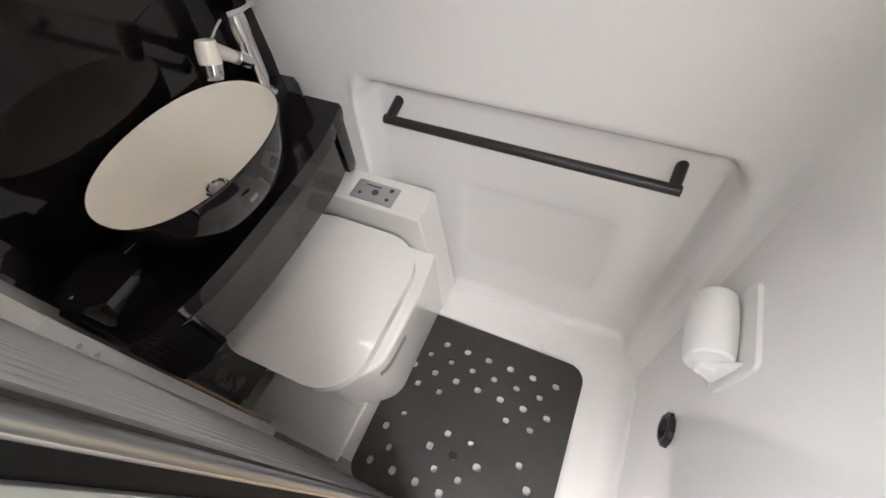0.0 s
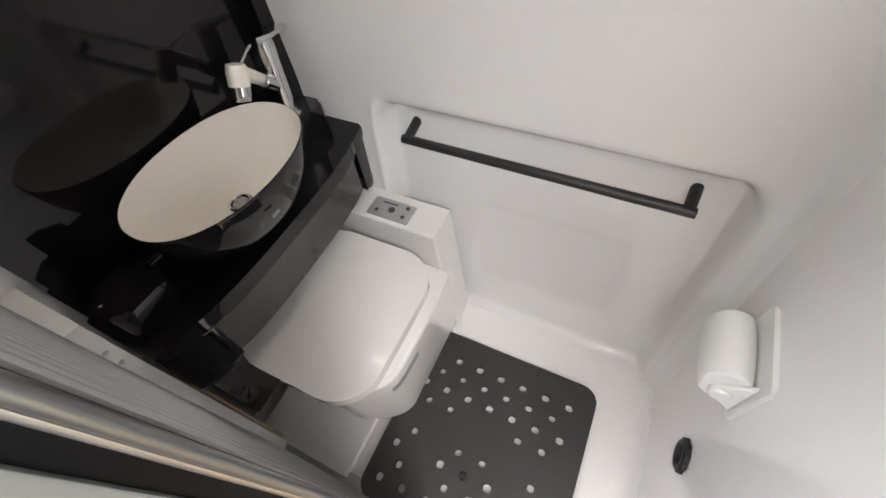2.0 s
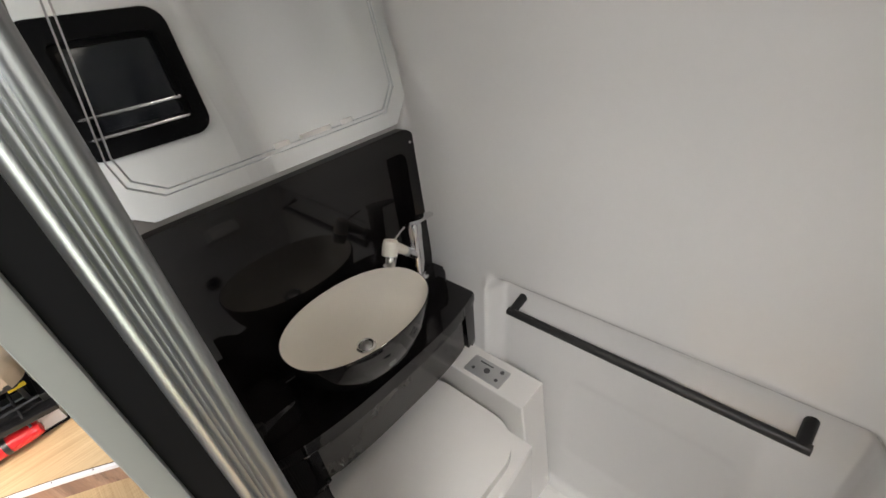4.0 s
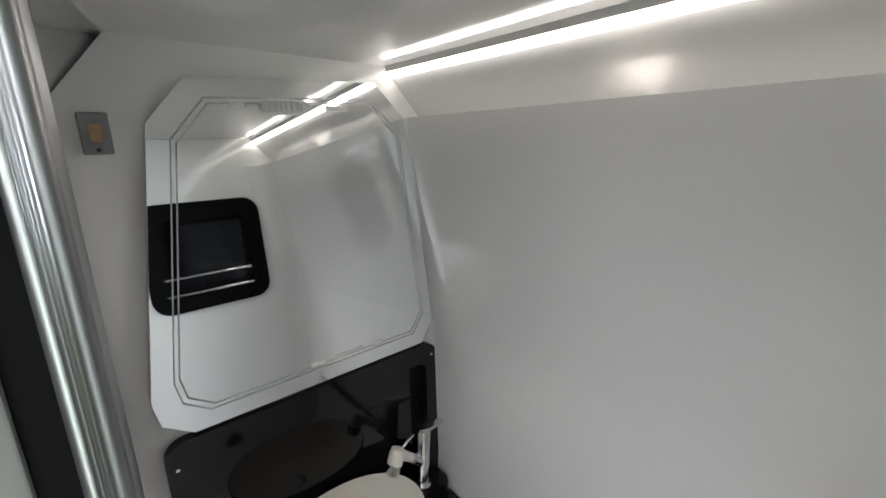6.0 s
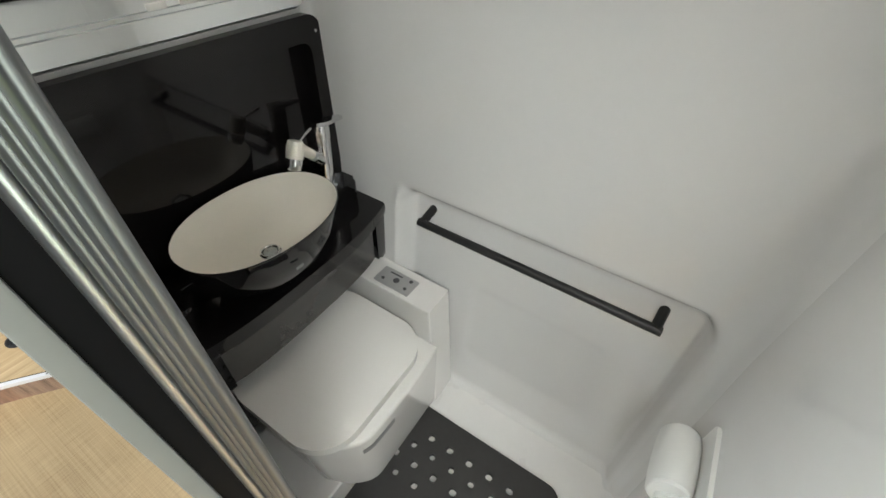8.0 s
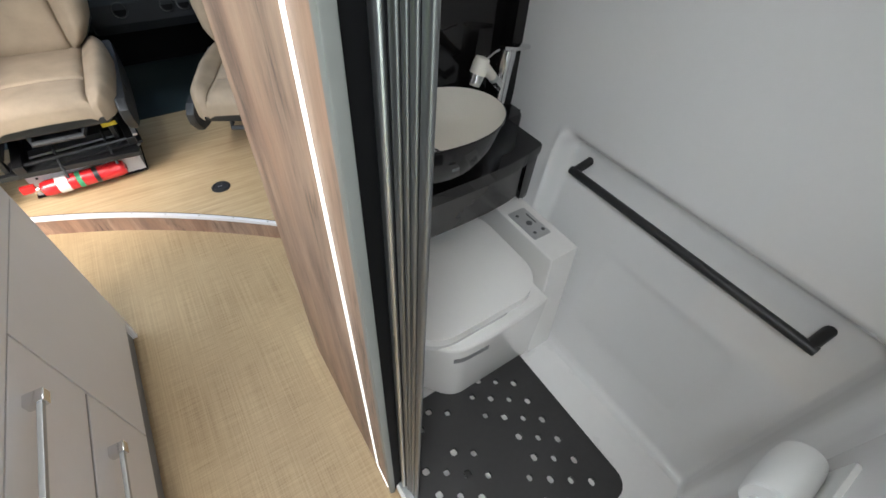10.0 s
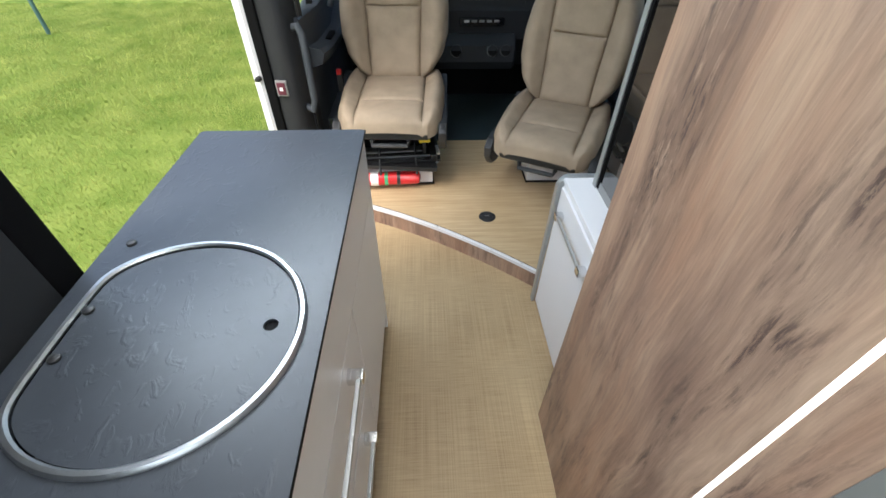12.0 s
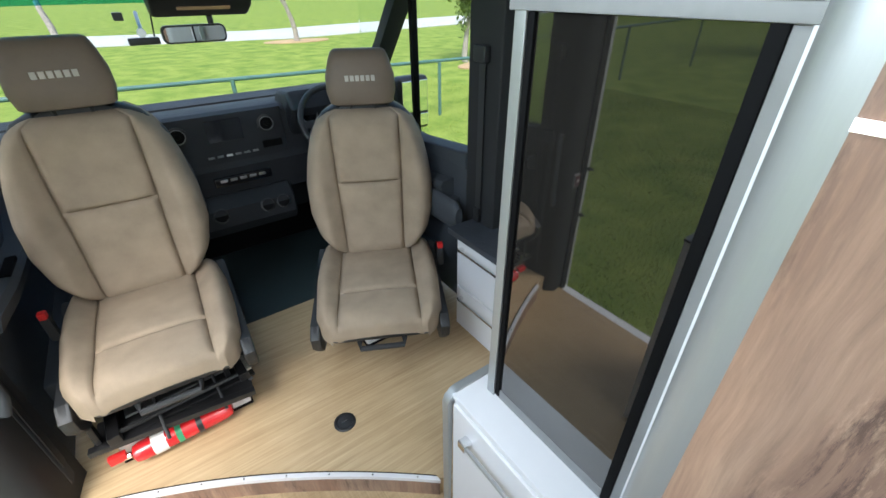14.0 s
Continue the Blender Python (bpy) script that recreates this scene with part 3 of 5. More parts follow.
part("door_body", loft([[LEAN @ Vector((x, Y1 - 0.0078, z)) for x, z in GLASS_EDGE], [(x, Y1 + 0.003, z) for x, z in GLASS_EDGE]]), GRP, mirror, "white edge of the mirror door", 30)


def inset(pts, k, c=(0.57, 1.67)):
    return [(c[0] + (x - c[0]) * k, c[1] + (z - c[1]) * k) for x, z in pts]


for k in (0.895, 0.868):
    part("engraved_line", turn(ring_frame(inset(GLASS_EDGE, k), inset(GLASS_EDGE, k - 0.007), "y", Y1 - 0.0135, Y1 - 0.0115), LEAN), ETCH, mirror)
# plain white stands in for the light caught in the border slots
for x0, x1 in ((0.50, 0.535), (0.56, 0.64), (0.67, 0.70)):
    part("painted_slot", turn(box(x0, x1, Y1 - 0.0145, Y1 - 0.011, 1.372, 1.383, 0.001), LEAN), LABEL_W, mirror, "slot in the engraved border, painted white for the light in it")
for x0, x1 in ((0.405, 0.435), (0.61, 0.67)):
    part("painted_slot", turn(box(x0, x1, Y1 - 0.0145, Y1 - 0.011, 1.97, 1.981, 0.001), LEAN), LABEL_W, mirror, "slot in the engraved border, painted white for the light in it")
# reflection of an oval ceiling vent, modelled as a grille on the glass
vent = thing("vent", "small oval white grille on the mirror for a reflected ceiling vent", "vent", (0.55, Y1 + 0.05, 1.965))
part("rim", turn(ring_frame(sup(0.52, 1.975, 0.055, 0.016, 2.2, 28), sup(0.52, 1.975, 0.047, 0.011, 2.2, 28), "y", Y1 - 0.022, Y1 - 0.012), LEAN), TP_WHITE, vent)
part("backing", turn(prism(sup(0.52, 1.975, 0.047, 0.011, 2.2, 28), "y", Y1 - 0.016, Y1 - 0.012), LEAN), TP_WHITE, vent)
for i in range(7):
    x = 0.485 + i * 0.0117
    part("slat", turn(box(x - 0.002, x + 0.002, Y1 - 0.021, Y1 - 0.015, 1.966, 1.984), LEAN), TP_WHITE, vent)
latch = thing("door_latch", "small metal door latch plate on the white wall", "latch", (0.194, 0.735, 1.9))
part("plate", box(0.168, 0.21, 0.735, Y1, 1.885, 1.955, 0.003), ALU_DARK, latch)
part("bolt", box(0.18, 0.198, 0.722, 0.735, 1.905, 1.937, 0.004), WOOD_EDGE, latch, "tan plastic catch")
part("screw", lathe([(0.004, 0), (0.003, 0.002), (0.0005, 0.002)], (0.189, 0.735, 1.893), (0, -1, 0), 8), STEEL_BLACK, latch)

# black splashback: raised border, sunk field
splash = thing("splashback", "glossy black acrylic splashback with a raised rim", "splashback", (0.55, 0.72, 0.78))
part("rim", ring_frame(rrect(0.185, 0.915, 0.74, 1.295, 0.045), rrect(0.235, 0.872, 0.72, 1.235, 0.03), "y", 0.725, 0.7645, 0.014), BLACK, splash)
part("panel", box(0.205, 0.91, 0.771, 0.7745, 0.74, 1.29), BLACK, splash)
for x, z in ((0.205, 1.235), (0.893, 1.255)):
    part("screw", lathe([(0.005, 0), (0.004, 0.003), (0.0005, 0.003)], (x, 0.7255, z), (0, -1, 0), 10), CHROME, splash)


# vanity: black moulded counter with a drop front
def front_y(x):
    u = (x - 0.55) / 0.4
    return 0.508 + 0.055 * abs(u) ** 3


vanity = thing("vanity", "glossy black moulded vanity counter with a bowed front", "vanity", (0.55, 0.65, 0.6))
xs = [0.175 + 0.755 * i / 24 for i in range(25)]
part("counter", prism([(x, front_y(x)) for x in xs] + [(0.93, 0.769), (0.175, 0.764)], "z", 0.745, 0.782, 0.012, 3), BLACK, vanity)
part("ledge", box(0.2, 0.9, 0.70, 0.7705, 0.782, 0.815, 0.012, 3), BLACK, vanity)
part("soap_tray", prism(rrect(0.195, 0.315, 0.585, 0.70, 0.03), "z", 0.782, 0.86, 0.014, 3), BLACK, vanity, "raised black soap ledge")
part("tap_plinth", prism(rrect(0.735, 0.89, 0.635, 0.72, 0.02), "z", 0.782, 0.85, 0.012, 3), BLACK, vanity)
xa = [0.285 + 0.545 * i / 18 for i in range(19)]
part("apron_left", prism([(x, front_y(x) + 0.006) for x in [0.175, 0.2, 0.23, 0.258, 0.285]] + [(0.285, 0.7), (0.175, 0.7)], "z", 0.585, 0.748, 0.018, 3), BLACK, vanity)
part("apron_right", prism([(x, front_y(x) + 0.006) for x in [0.845, 0.87, 0.9, 0.93]] + [(0.93, 0.7), (0.845, 0.7)], "z", 0.575, 0.748, 0.018, 3), BLACK, vanity)
part("flap", prism([(x, front_y(x) + 0.014) for x in xa] + [(x, front_y(x) + 0.03) for x in reversed(xa)], "z", 0.6, 0.735, 0.004), BLACK_SATIN, vanity, "dark satin fold-up flap")
part("flap_lip", prism([(x, front_y(x) + 0.001) for x in xa] + [(x, front_y(x) + 0.012) for x in reversed(xa)], "z", 0.737, 0.747, 0.003), BLACK, vanity)
part("back_panel", box(0.2, 0.93, 0.70, 0.77, 0.1, 0.6), BLACK_SATIN, vanity)
part("side_board", box(0.1255, 0.168, 0.575, 0.7485, 0.03, 0.93), GRP, vanity, "white end board with a raw edge")
for z in (0.85, 0.81):
    part("board_screw", lathe([(0.005, 0), (0.004, 0.003), (0.0005, 0.003)], (0.15, 0.575, z), (0, -1, 0), 10), ALU, vanity)
part("raw_edge", box(0.172, 0.178, 0.6, 0.7, 0.03, 0.58), WOOD_EDGE, vanity, "raw plywood edge")
part("screw", lathe([(0.004, 0), (0.003, 0.002), (0.0005, 0.002)], (0.21, 0.655, 0.861), n=8), CHROME, vanity)

basin = thing("basin", "oval vessel basin, cream inside and black outside", "basin", (0.53, 0.6, 0.79))
CXB, CYB, RXB, RYB = 0.527, 0.605, 0.207, 0.145
prof_out = [(0.38, 0.785), (0.62, 0.80), (0.82, 0.84), (0.95, 0.895), (1.0, 0.945), (0.997, 0.951), (0.985, 0.952)]
prof_in = [(0.985, 0.952), (0.972, 0.947), (0.93, 0.912), (0.8, 0.876), (0.62, 0.858), (0.4, 0.851), (0.1, 0.849)]
part("shell", loft([[(x, y, z) for x, y in sup(CXB, CYB, RXB * k, RYB * k, 2.15, 56)] for k, z in prof_out], False), BLACK, basin, "glossy black outside")
part("bowl", loft([[(x, y, z) for x, y in sup(CXB, CYB, RXB * k, RYB * k, 2.15, 56)] for k, z in prof_in + [(0.004, 0.8485)]], False), BASIN_IN, basin, "cream inside of the bowl", 60)
bw = part("waste", lathe([(0.027, 0.0), (0.027, 0.004), (0.022, 0.006), (0.018, 0.003)], (0.514, 0.588, 0.851), n=28), CHROME, basin, "chrome waste ring")
part("plug", lathe([(0.017, 0.0), (0.017, 0.003), (0.006, 0.006), (0.0006, 0.007)], (0.514, 0.588, 0.851), n=20), ALU, basin)
part("pull_ring", tube([(0.514 + 0.008 * math.cos(a * 0.5236), 0.588, 0.865 + 0.008 * math.sin(a * 0.5236)) for a in range(13)], 0.0013, 6), CHROME, basin)
part("badge", box(0.49, 0.51, 0.458, 0.4605, 0.885, 0.892), GREY_TRIM, basin)

tap = thing("tap", "chrome lever tap with a cream pull-out spray head", "tap", (0.83, 0.69, 0.85))
TX, TY = 0.806, 0.683
part("base_ring", lathe([(0.032, 0), (0.032, 0.006), (0.027, 0.012), (0.026, 0.02)], (TX, TY, 0.85), (0.08, 0.01, 1), 28), CHROME, tap)
part("body", lathe([(0.0235, 0.018), (0.0235, 0.15), (0.0245, 0.153), (0.0245, 0.18), (0.022, 0.192), (0.012, 0.198), (0.001, 0.199)], (TX, TY, 0.85), (0.08, 0.01, 1), 28), CHROME, tap)
part("lever", loft([[(TX + 0.018 + a * 0.075, TY + dy * w, 1.047 - a * 0.012 + dz * 0.005) for dy, dz in ((-1, -1), (1, -1), (1, 1), (-1, 1))] for a, w in ((-0.35, 0.012), (0.1, 0.019), (0.6, 0.012), (1.0, 0.007))]), CHROME, tap)
part("arm", tube([(TX + 0.004, TY, 0.935), (TX - 0.02, TY - 0.006, 0.957), (TX - 0.035, TY - 0.01, 0.972)], [0.019, 0.0175, 0.016], 16), CHROME, tap)
part("hose_ring", tube([(TX - 0.035, TY - 0.01, 0.972), (TX - 0.042, TY - 0.012, 0.98)], 0.0135, 16), ALU, tap)
part("spray_neck", tube([(TX - 0.042, TY - 0.012, 0.98), (TX - 0.08, TY - 0.02, 1.016), (TX - 0.1, TY - 0.024, 1.03)], [0.013, 0.0155, 0.018], 16), BASIN_IN, tap, "cream plastic spray handle")
part("spray_head", lathe([(0.004, 0.034), (0.019, 0.031), (0.0225, 0.015), (0.022, -0.012)], (TX - 0.105, TY - 0.025, 1.018), (0.42, 0.08, 1), 22), BASIN_IN, tap, "cream plastic spray head")
part("nozzle", lathe([(0.0215, -0.012), (0.021, -0.03), (0.018, -0.042), (0.013, -0.042)], (TX - 0.105, TY - 0.025, 1.018), (0.42, 0.08, 1), 22), CHROME, tap)
part("trigger", tube([(TX - 0.075, TY - 0.02, 1.04), (TX - 0.05, TY - 0.015, 1.048), (TX - 0.03, TY - 0.012, 1.052)], 0.003, 8), CHROME, tap)

# toilet on its slide-out base, drawn partly out from under the vanity
HF = 0.285                      # front of the side housing
LF = HF - 0.043                 # front of the lid
toilet = thing("toilet", "white slide-out cassette toilet with a closed lid", "toilet", (0.52, HF + 0.2, 0.03))
part("lid", prism(rrect(0.275, 0.735, LF, HF + 0.37, 0.115, 10), "z", 0.478, 0.51, 0.013, 5), PORCELAIN, toilet, "closed white lid", 50)
part("seat", prism(rrect(0.285, 0.727, LF + 0.012, HF + 0.36, 0.11, 10), "z", 0.455, 0.476, 0.006, 3), PORCELAIN, toilet, "", 50)
part("bowl_neck", loft([[(0.505 + (x - 0.505) * k, HF + 0.3 + (y - HF - 0.3) * k, z) for x, y in rrect(0.295, 0.717, LF + 0.016, HF + 0.36, 0.12, 10)] for k, z in ((0.955, 0.38), (0.975, 0.42), (1.0, 0.448), (0.99, 0.455))]), PORCELAIN, toilet, "", 50)


def casing_front(x, out):
    """Bowed front of the casing; it falls back in a round towards the doorway side."""
    u = (0.43 - x) / 0.145
    return HF - 0.036 - out * math.cos(min(max((x - 0.55) / 0.226, -1), 1) * 1.5) + (0.14 * u ** 2.3 if u > 0 else 0)


cxs = [0.285 + 0.489 * i / 30 for i in range(31)]
part("casing", loft([[(0.774 + (x - 0.774) * k, casing_front(x, o), z) for x in cxs] + [(0.774, 0.695, z), (0.774 + (0.285 - 0.774) * k, 0.695, z)] for k, o, z in ((0.9, -0.004, 0.035), (0.905, 0.0, 0.045), (0.93, 0.006, 0.16), (0.955, 0.012, 0.3), (0.965, 0.014, 0.38), (0.96, 0.012, 0.393), (0.945, 0.004, 0.4))]), PORCELAIN, toilet, "white bowed casing", 50)
part("handle_slot", prism([(0.774 + (x - 0.774) * 0.958, casing_front(x, 0.012) - 0.0025) for x in steps(0.385, 0.515, 8)] + [(0.774 + (x - 0.774) * 0.958, casing_front(x, 0.012) + 0.012) for x in steps(0.515, 0.385, 8)], "z", 0.318, 0.342), GREY_TRIM, toilet, "grey recessed grip")
part("side_housing", prism([(HF - 0.04, 0.032), (HF, 0.552), (0.69, 0.552), (0.69, 0.032)], "x", 0.776, 0.895, 0.006, 3), PORCELAIN, toilet, "white side housing")
part("control_panel", prism(rrect(0.79, 0.862, HF + 0.095, HF + 0.235, 0.004), "z", 0.552, 0.5545, 0.001), SILVER_PANEL, toilet, "grey control panel with symbols")
for x, y, r in ((0.826, 0.165, 0.011), (0.848, 0.12, 0.007), (0.812, 0.12, 0.006), (0.812, 0.21, 0.006)):
    part("button", lathe([(r, 0), (r, 0.001), (0.0005, 0.0014)], (x, HF + y, 0.5545), n=16), DARKMARK, toilet)
part("panel_bar", box(0.845, 0.85, HF + 0.155, HF + 0.205, 0.5545, 0.5551), DARKMARK, toilet)
part("slide_base", box(0.16, 0.70, 0.34, 0.69, 0.031, 0.06, 0.008), TRAY, toilet, "white sliding base plate")

# rubber shower mat with drain holes
MX0, MX1, MY0, MY1 = 0.14, 0.735, -0.298, 0.30


def plate_with_holes(outline, holes, z0, z1):
    bm = bmesh.new()
    es = []
    for loop in [outline] + holes:
        vs = [bm.verts.new((x, y, z1)) for x, y in loop]
        es += [bm.edges.new((vs[i], vs[(i + 1) % len(vs)])) for i in range(len(vs))]
    bmesh.ops.triangle_fill(bm, use_beauty=True, use_dissolve=False, edges=es)
    r = bmesh.ops.extrude_face_region(bm, geom=bm.faces[:])
    for v in r["geom"]:
        if isinstance(v, bmesh.types.BMVert):
            v.co.z = z0
    return bm


HOLE_ROWS = {0: "123456", 1: "012345", 2: "0123456", 3: "0145", 5: "0235", 6: "02346", 7: "0235", 8: "0123456"}
holes = []
for row, ks in HOLE_ROWS.items():
    for k in ks:
        r = 0.0125 if row % 2 == 0 else 0.011
        holes.append(sup(0.643 - row * 0.0543, (0.2115 if row % 2 else 0.25) - 0.0785 * int(k), r, r, 2.6, 10))
mat_ob = thing("shower_mat", "black rubber shower mat with rows of rounded drain holes", "mat", (0.44, 0.0, 0.03))
part("mat", plate_with_holes(rrect(MX0, MX1, MY0, MY1, 0.055), holes, 0.031, 0.05), RUBBER, mat_ob)
drain = thing("drain", "black shower drain in the white tray", "drain", (0.33, 0.02, 0.03))
part("cup", lathe([(0.03, 0.0), (0.03, 0.002), (0.024, 0.0025), (0.022, 0.0012)], (0.34, 0.02, 0.03), n=20), STEEL_BLACK, drain)

# toilet-roll holder on the rear wall
tp = thing("toilet_roll_holder", "white plastic enclosed toilet-roll holder on the wall", "toilet roll holder", (0.64, Y0, 0.7))
part("back_plate", prism(rrect(0.548, 0.716, 0.632, 0.795, 0.01), "y", Y0, Y0 + 0.009, 0.003), TP_WHITE, tp)
rings = []
for x, k in ((0.568, 0.84), (0.572, 0.93), (0.6, 0.99), (0.635, 1.0), (0.675, 0.98), (0.698, 0.92), (0.702, 0.84)):
    rings.append([(x, Y0 + 0.046 + 0.041 * k * math.cos(a * math.pi / 18), 0.716 + 0.056 * k * math.sin(a * math.pi / 18)) for a in range(36)])
part("cover", loft(rings), TP_WHITE, tp)
part("knob", lathe([(0.019, 0), (0.019, -0.012), (0.016, -0.016), (0.001, -0.016)], (0.569, Y0 + 0.046, 0.706), (1, 0, 0), 20), TP_WHITE, tp)
part("bracket", prism([(Y0 + 0.011, 0.65), (Y0 + 0.06, 0.69), (Y0 + 0.06, 0.72), (Y0 + 0.011, 0.76)], "x", 0.56, 0.568, 0.002), TP_WHITE, tp)
port = thing("port", "black threaded drain port on the white wall", "port", (0.519, Y0, 0.433))
part("ring", lathe([(0.034, 0.0), (0.036, 0.004), (0.036, 0.012), (0.031, 0.016), (0.024, 0.015), (0.022, 0.002)], (0.519, Y0, 0.433), (0, 1, 0), 30), BLACK_MAT, port)
for i in range(10):
    a = i * 0.6283
    part("lug", box(0.519 + 0.036 * math.cos(a) - 0.004, 0.519 + 0.036 * math.cos(a) + 0.004, Y0 + 0.002, Y0 + 0.01, 0.433 + 0.036 * math.sin(a) - 0.004, 0.433 + 0.036 * math.sin(a) + 0.004, 0.001), BLACK_MAT, port)
part("throat", lathe([(0.023, 0.003), (0.0005, 0.0022)], (0.519, Y0, 0.433), (0, 1, 0), 24), SEAL, port)

# towel bar
bar = thing("towel_bar", "matt black towel bar on two short posts", "towel bar", (0.98, 0.06, 0.78))
part("bar", tube([(0.92, 0.425, 0.758), (0.92, 0.40, 0.758), (0.92, -0.29, 0.756), (0.92, -0.305, 0.756)], 0.0125, 14), BLACK_MAT, bar)
for y, z in ((0.412, 0.758), (-0.29, 0.756)):
    part("post", tube([(0.985, y - 0.004, z + 0.022), (0.93, y, z + 0.002), (0.914, y, z)], [0.0135, 0.0135, 0.0132], 14), BLACK_MAT, bar)

# ---- wet-room doorway: layered jamb and tambour ----
jamb = thing("door_jamb", "silver aluminium door jamb with black seals", "door jamb", (0.12, 0.08, 0), kind="structure")
part("trim_edge", box(0.0875, 0.104, 0.106, 0.124, 0.0, 2.1, 0.003), EDGE_GREY, jamb, "pale grey edge strip")
part("seal", box(0.104, 0.1295, 0.112, 0.124, 0.0, 2.1), SEAL, jamb, "black rubber seal")


def profile_bar(cx, cy, a, b, z0=0.0, z1=2.1):
    return prism(sup(cx, cy, a, b, 2.6, 20), "z", z0, z1)


# folded leading edge of the tambour: fluted silver profiles with dark joints
for cx_, cy_, a_, b_, m_ in ((0.1305, 0.1, 0.0055, 0.0085, ALU), (0.1365, 0.083, 0.004, 0.006, ALU_DARK), (0.1395, 0.0715, 0.0035, 0.004, ALU_DARK), (0.142, 0.061, 0.004, 0.005, ALU_DARK), (0.1455, 0.048, 0.0048, 0.0075, ALU_DARK)):
    part("profile", profile_bar(cx_, cy_, a_, b_), m_, jamb)
part("gasket", prism([(0.129, 0.108), (0.1335, 0.0915), (0.1385, 0.078), (0.1425, 0.055), (0.146, 0.055), (0.143, 0.09), (0.136, 0.108)], "z", 0.0, 2.1), SEAL, jamb, "dark joint between the profiles")
tambour = thing("tambour_door", "silver ribbed tambour door slid open", "door", (0.14, 0.3, 0.04))
part("backing", box(0.1255, 0.136, 0.126, 0.515, 0.05, 2.07), GREY_TRIM, tambour)
for i in range(14):
    y = 0.11 + i * 0.0292
    slat = part("slat", box(0.136, 0.1425, y, y + 0.0288, 0.05, 2.07), TAMBOUR, tambour, "", 20)
    part("ridge", prism([(0.1425, y + 0.0215), (0.1448, y + 0.0222), (0.1462, y + 0.0238), (0.1462, y + 0.0256), (0.1448, y + 0.0272), (0.1425, y + 0.028)], "z", 0.05, 2.07), ALU, slat, "", 50)
structure("door_track", box(0.118, 0.18, 0.05, 0.58, 0.03, 0.046, 0.003), ALU_SOFT, "aluminium bottom track of the tambour door", "track")
structure("jamb_rear", box(0.09, 0.17, -0.5, -0.45, 0.0, 2.1, 0.006), ALU, "silver rear jamb of the wet-room doorway", "door jamb")
structure("wall_aisle", box(0.095, 0.112, -1.7, -0.5, 0.0, 2.12), GRP, "white aisle wall behind the wet room", "wall")
structure("wall_aisle_header", box(0.09, 0.112, -0.5, 0.11, 2.1, 2.12), GRP, "white header over the wet-room doorway", "wall")

# oak partition with a light strip let in
panel = structure("partition", box(0.09, 0.112, 0.124, 0.714, 0.0, 2.12, 0.0), WOOD, "rustic oak laminate partition wall", "wall")
strip2 = thing("partition_light", "pale LED strip let into the oak partition", "strip light", (0.09, 0.19, 0.05))
part("vertical_strip", box(0.0865, 0.0895, 0.1905, 0.1975, 0.05, 1.556), LED_DIM, strip2)
part("top_strip", box(0.0865, 0.0895, 0.1975, 0.714, 1.5475, 1.5555), LED_DIM, strip2)
part("foot_strip", prism([(0.1975, 0.05), (0.1905, 0.05), (0.127, 0.012), (0.136, 0.012)], "x", 0.0865, 0.0895), LED_DIM, strip2)

# rounded silver corner column and the smoked-glass cabinet
col = [(0.11, 0.714), (0.112, 0.735), (0.118, 0.752), (0.13, 0.763), (0.15, 0.769), (0.18, 0.776), (0.22, 0.787), (0.277, 0.803), (0.277, 0.797), (0.22, 0.781), (0.18, 0.770), (0.15, 0.763), (0.134, 0.757), (0.124, 0.748), (0.118, 0.733), (0.116, 0.714)]
structure("corner_column", prism(col, "z", 0.0, 2.12), ALU_SOFT, "rounded silver corner column beside the cabinet", "column", 60)
tall = thing("glass_cabinet", "tall cabinet with a smoked reflective glass door", "cabinet", (0.6, 1.0, 0.68))
part("carcass", box(0.30, 0.9, 0.832, 1.205, 0.68, 2.1), CABINET_W, tall)
part("white_bead", box(0.276, 0.30, 0.802, 0.809, 0.68, 1.64, 0.001), CABINET_W, tall)
part("side_channel", box(0.284, 0.30, 0.809, 0.828, 0.68, 1.64), GREY_TRIM, tall)
part("side_seal", box(0.28, 0.30, 0.828, 0.848, 0.68, 1.6, 0.003), SEAL, tall)
part("glass_door", box(0.286, 0.292, 0.846, 1.172, 0.70, 1.592, 0.001), SMOKED, tall, "smoked reflective glass", 5)
part("bottom_rail", box(0.284, 0.30, 0.848, 1.19, 0.672, 0.705, 0.002), GREY_TRIM, tall)
part("top_rail", box(0.274, 0.30, 0.80, 1.225, 1.592, 1.612, 0.002), GREY_TRIM, tall)
part("top_gap", box(0.282, 0.30, 0.80, 1.22, 1.612, 1.62), SEAL, tall)
part("top_panel", box(0.276, 0.30, 0.80, 1.22, 1.62, 2.1), ALU_SOFT, tall)
part("front_seal", box(0.28, 0.30, 1.172, 1.188, 0.68, 1.592, 0.003), SEAL, tall)
part("front_post", box(0.277, 0.305, 1.188, 1.215, 0.672, 1.606, 0.003), ALU_SOFT, tall)


def bar_handle(parent, x, y0, y1, z, name="handle", out=0.03):
    """A clear bar between two bright end blocks on a face that looks along -x (out > 0) or +x."""
    h = part(name, box(x - out * 0.85, x - out * 0.55, y0 + 0.012, y1 - 0.012, z - 0.006, z + 0.006, 0.002), ALU_SOFT, parent, "slim silver bar handle with chrome ends")
    for y in (y0, y1):
        e = part("end_block", box(x - out, x, y - 0.015, y + 0.015, z - 0.013, z + 0.013, 0.003), CHROME, h)
    return h


low = thing("low_cabinet", "low white cabinet with a drawer and bar handle", "cabinet", (0.3, 1.0, 0.0))
part("body", box(0.196, 0.9, 0.832, 1.262, 0.0, 0.655, 0.002), CABINET_W, low)
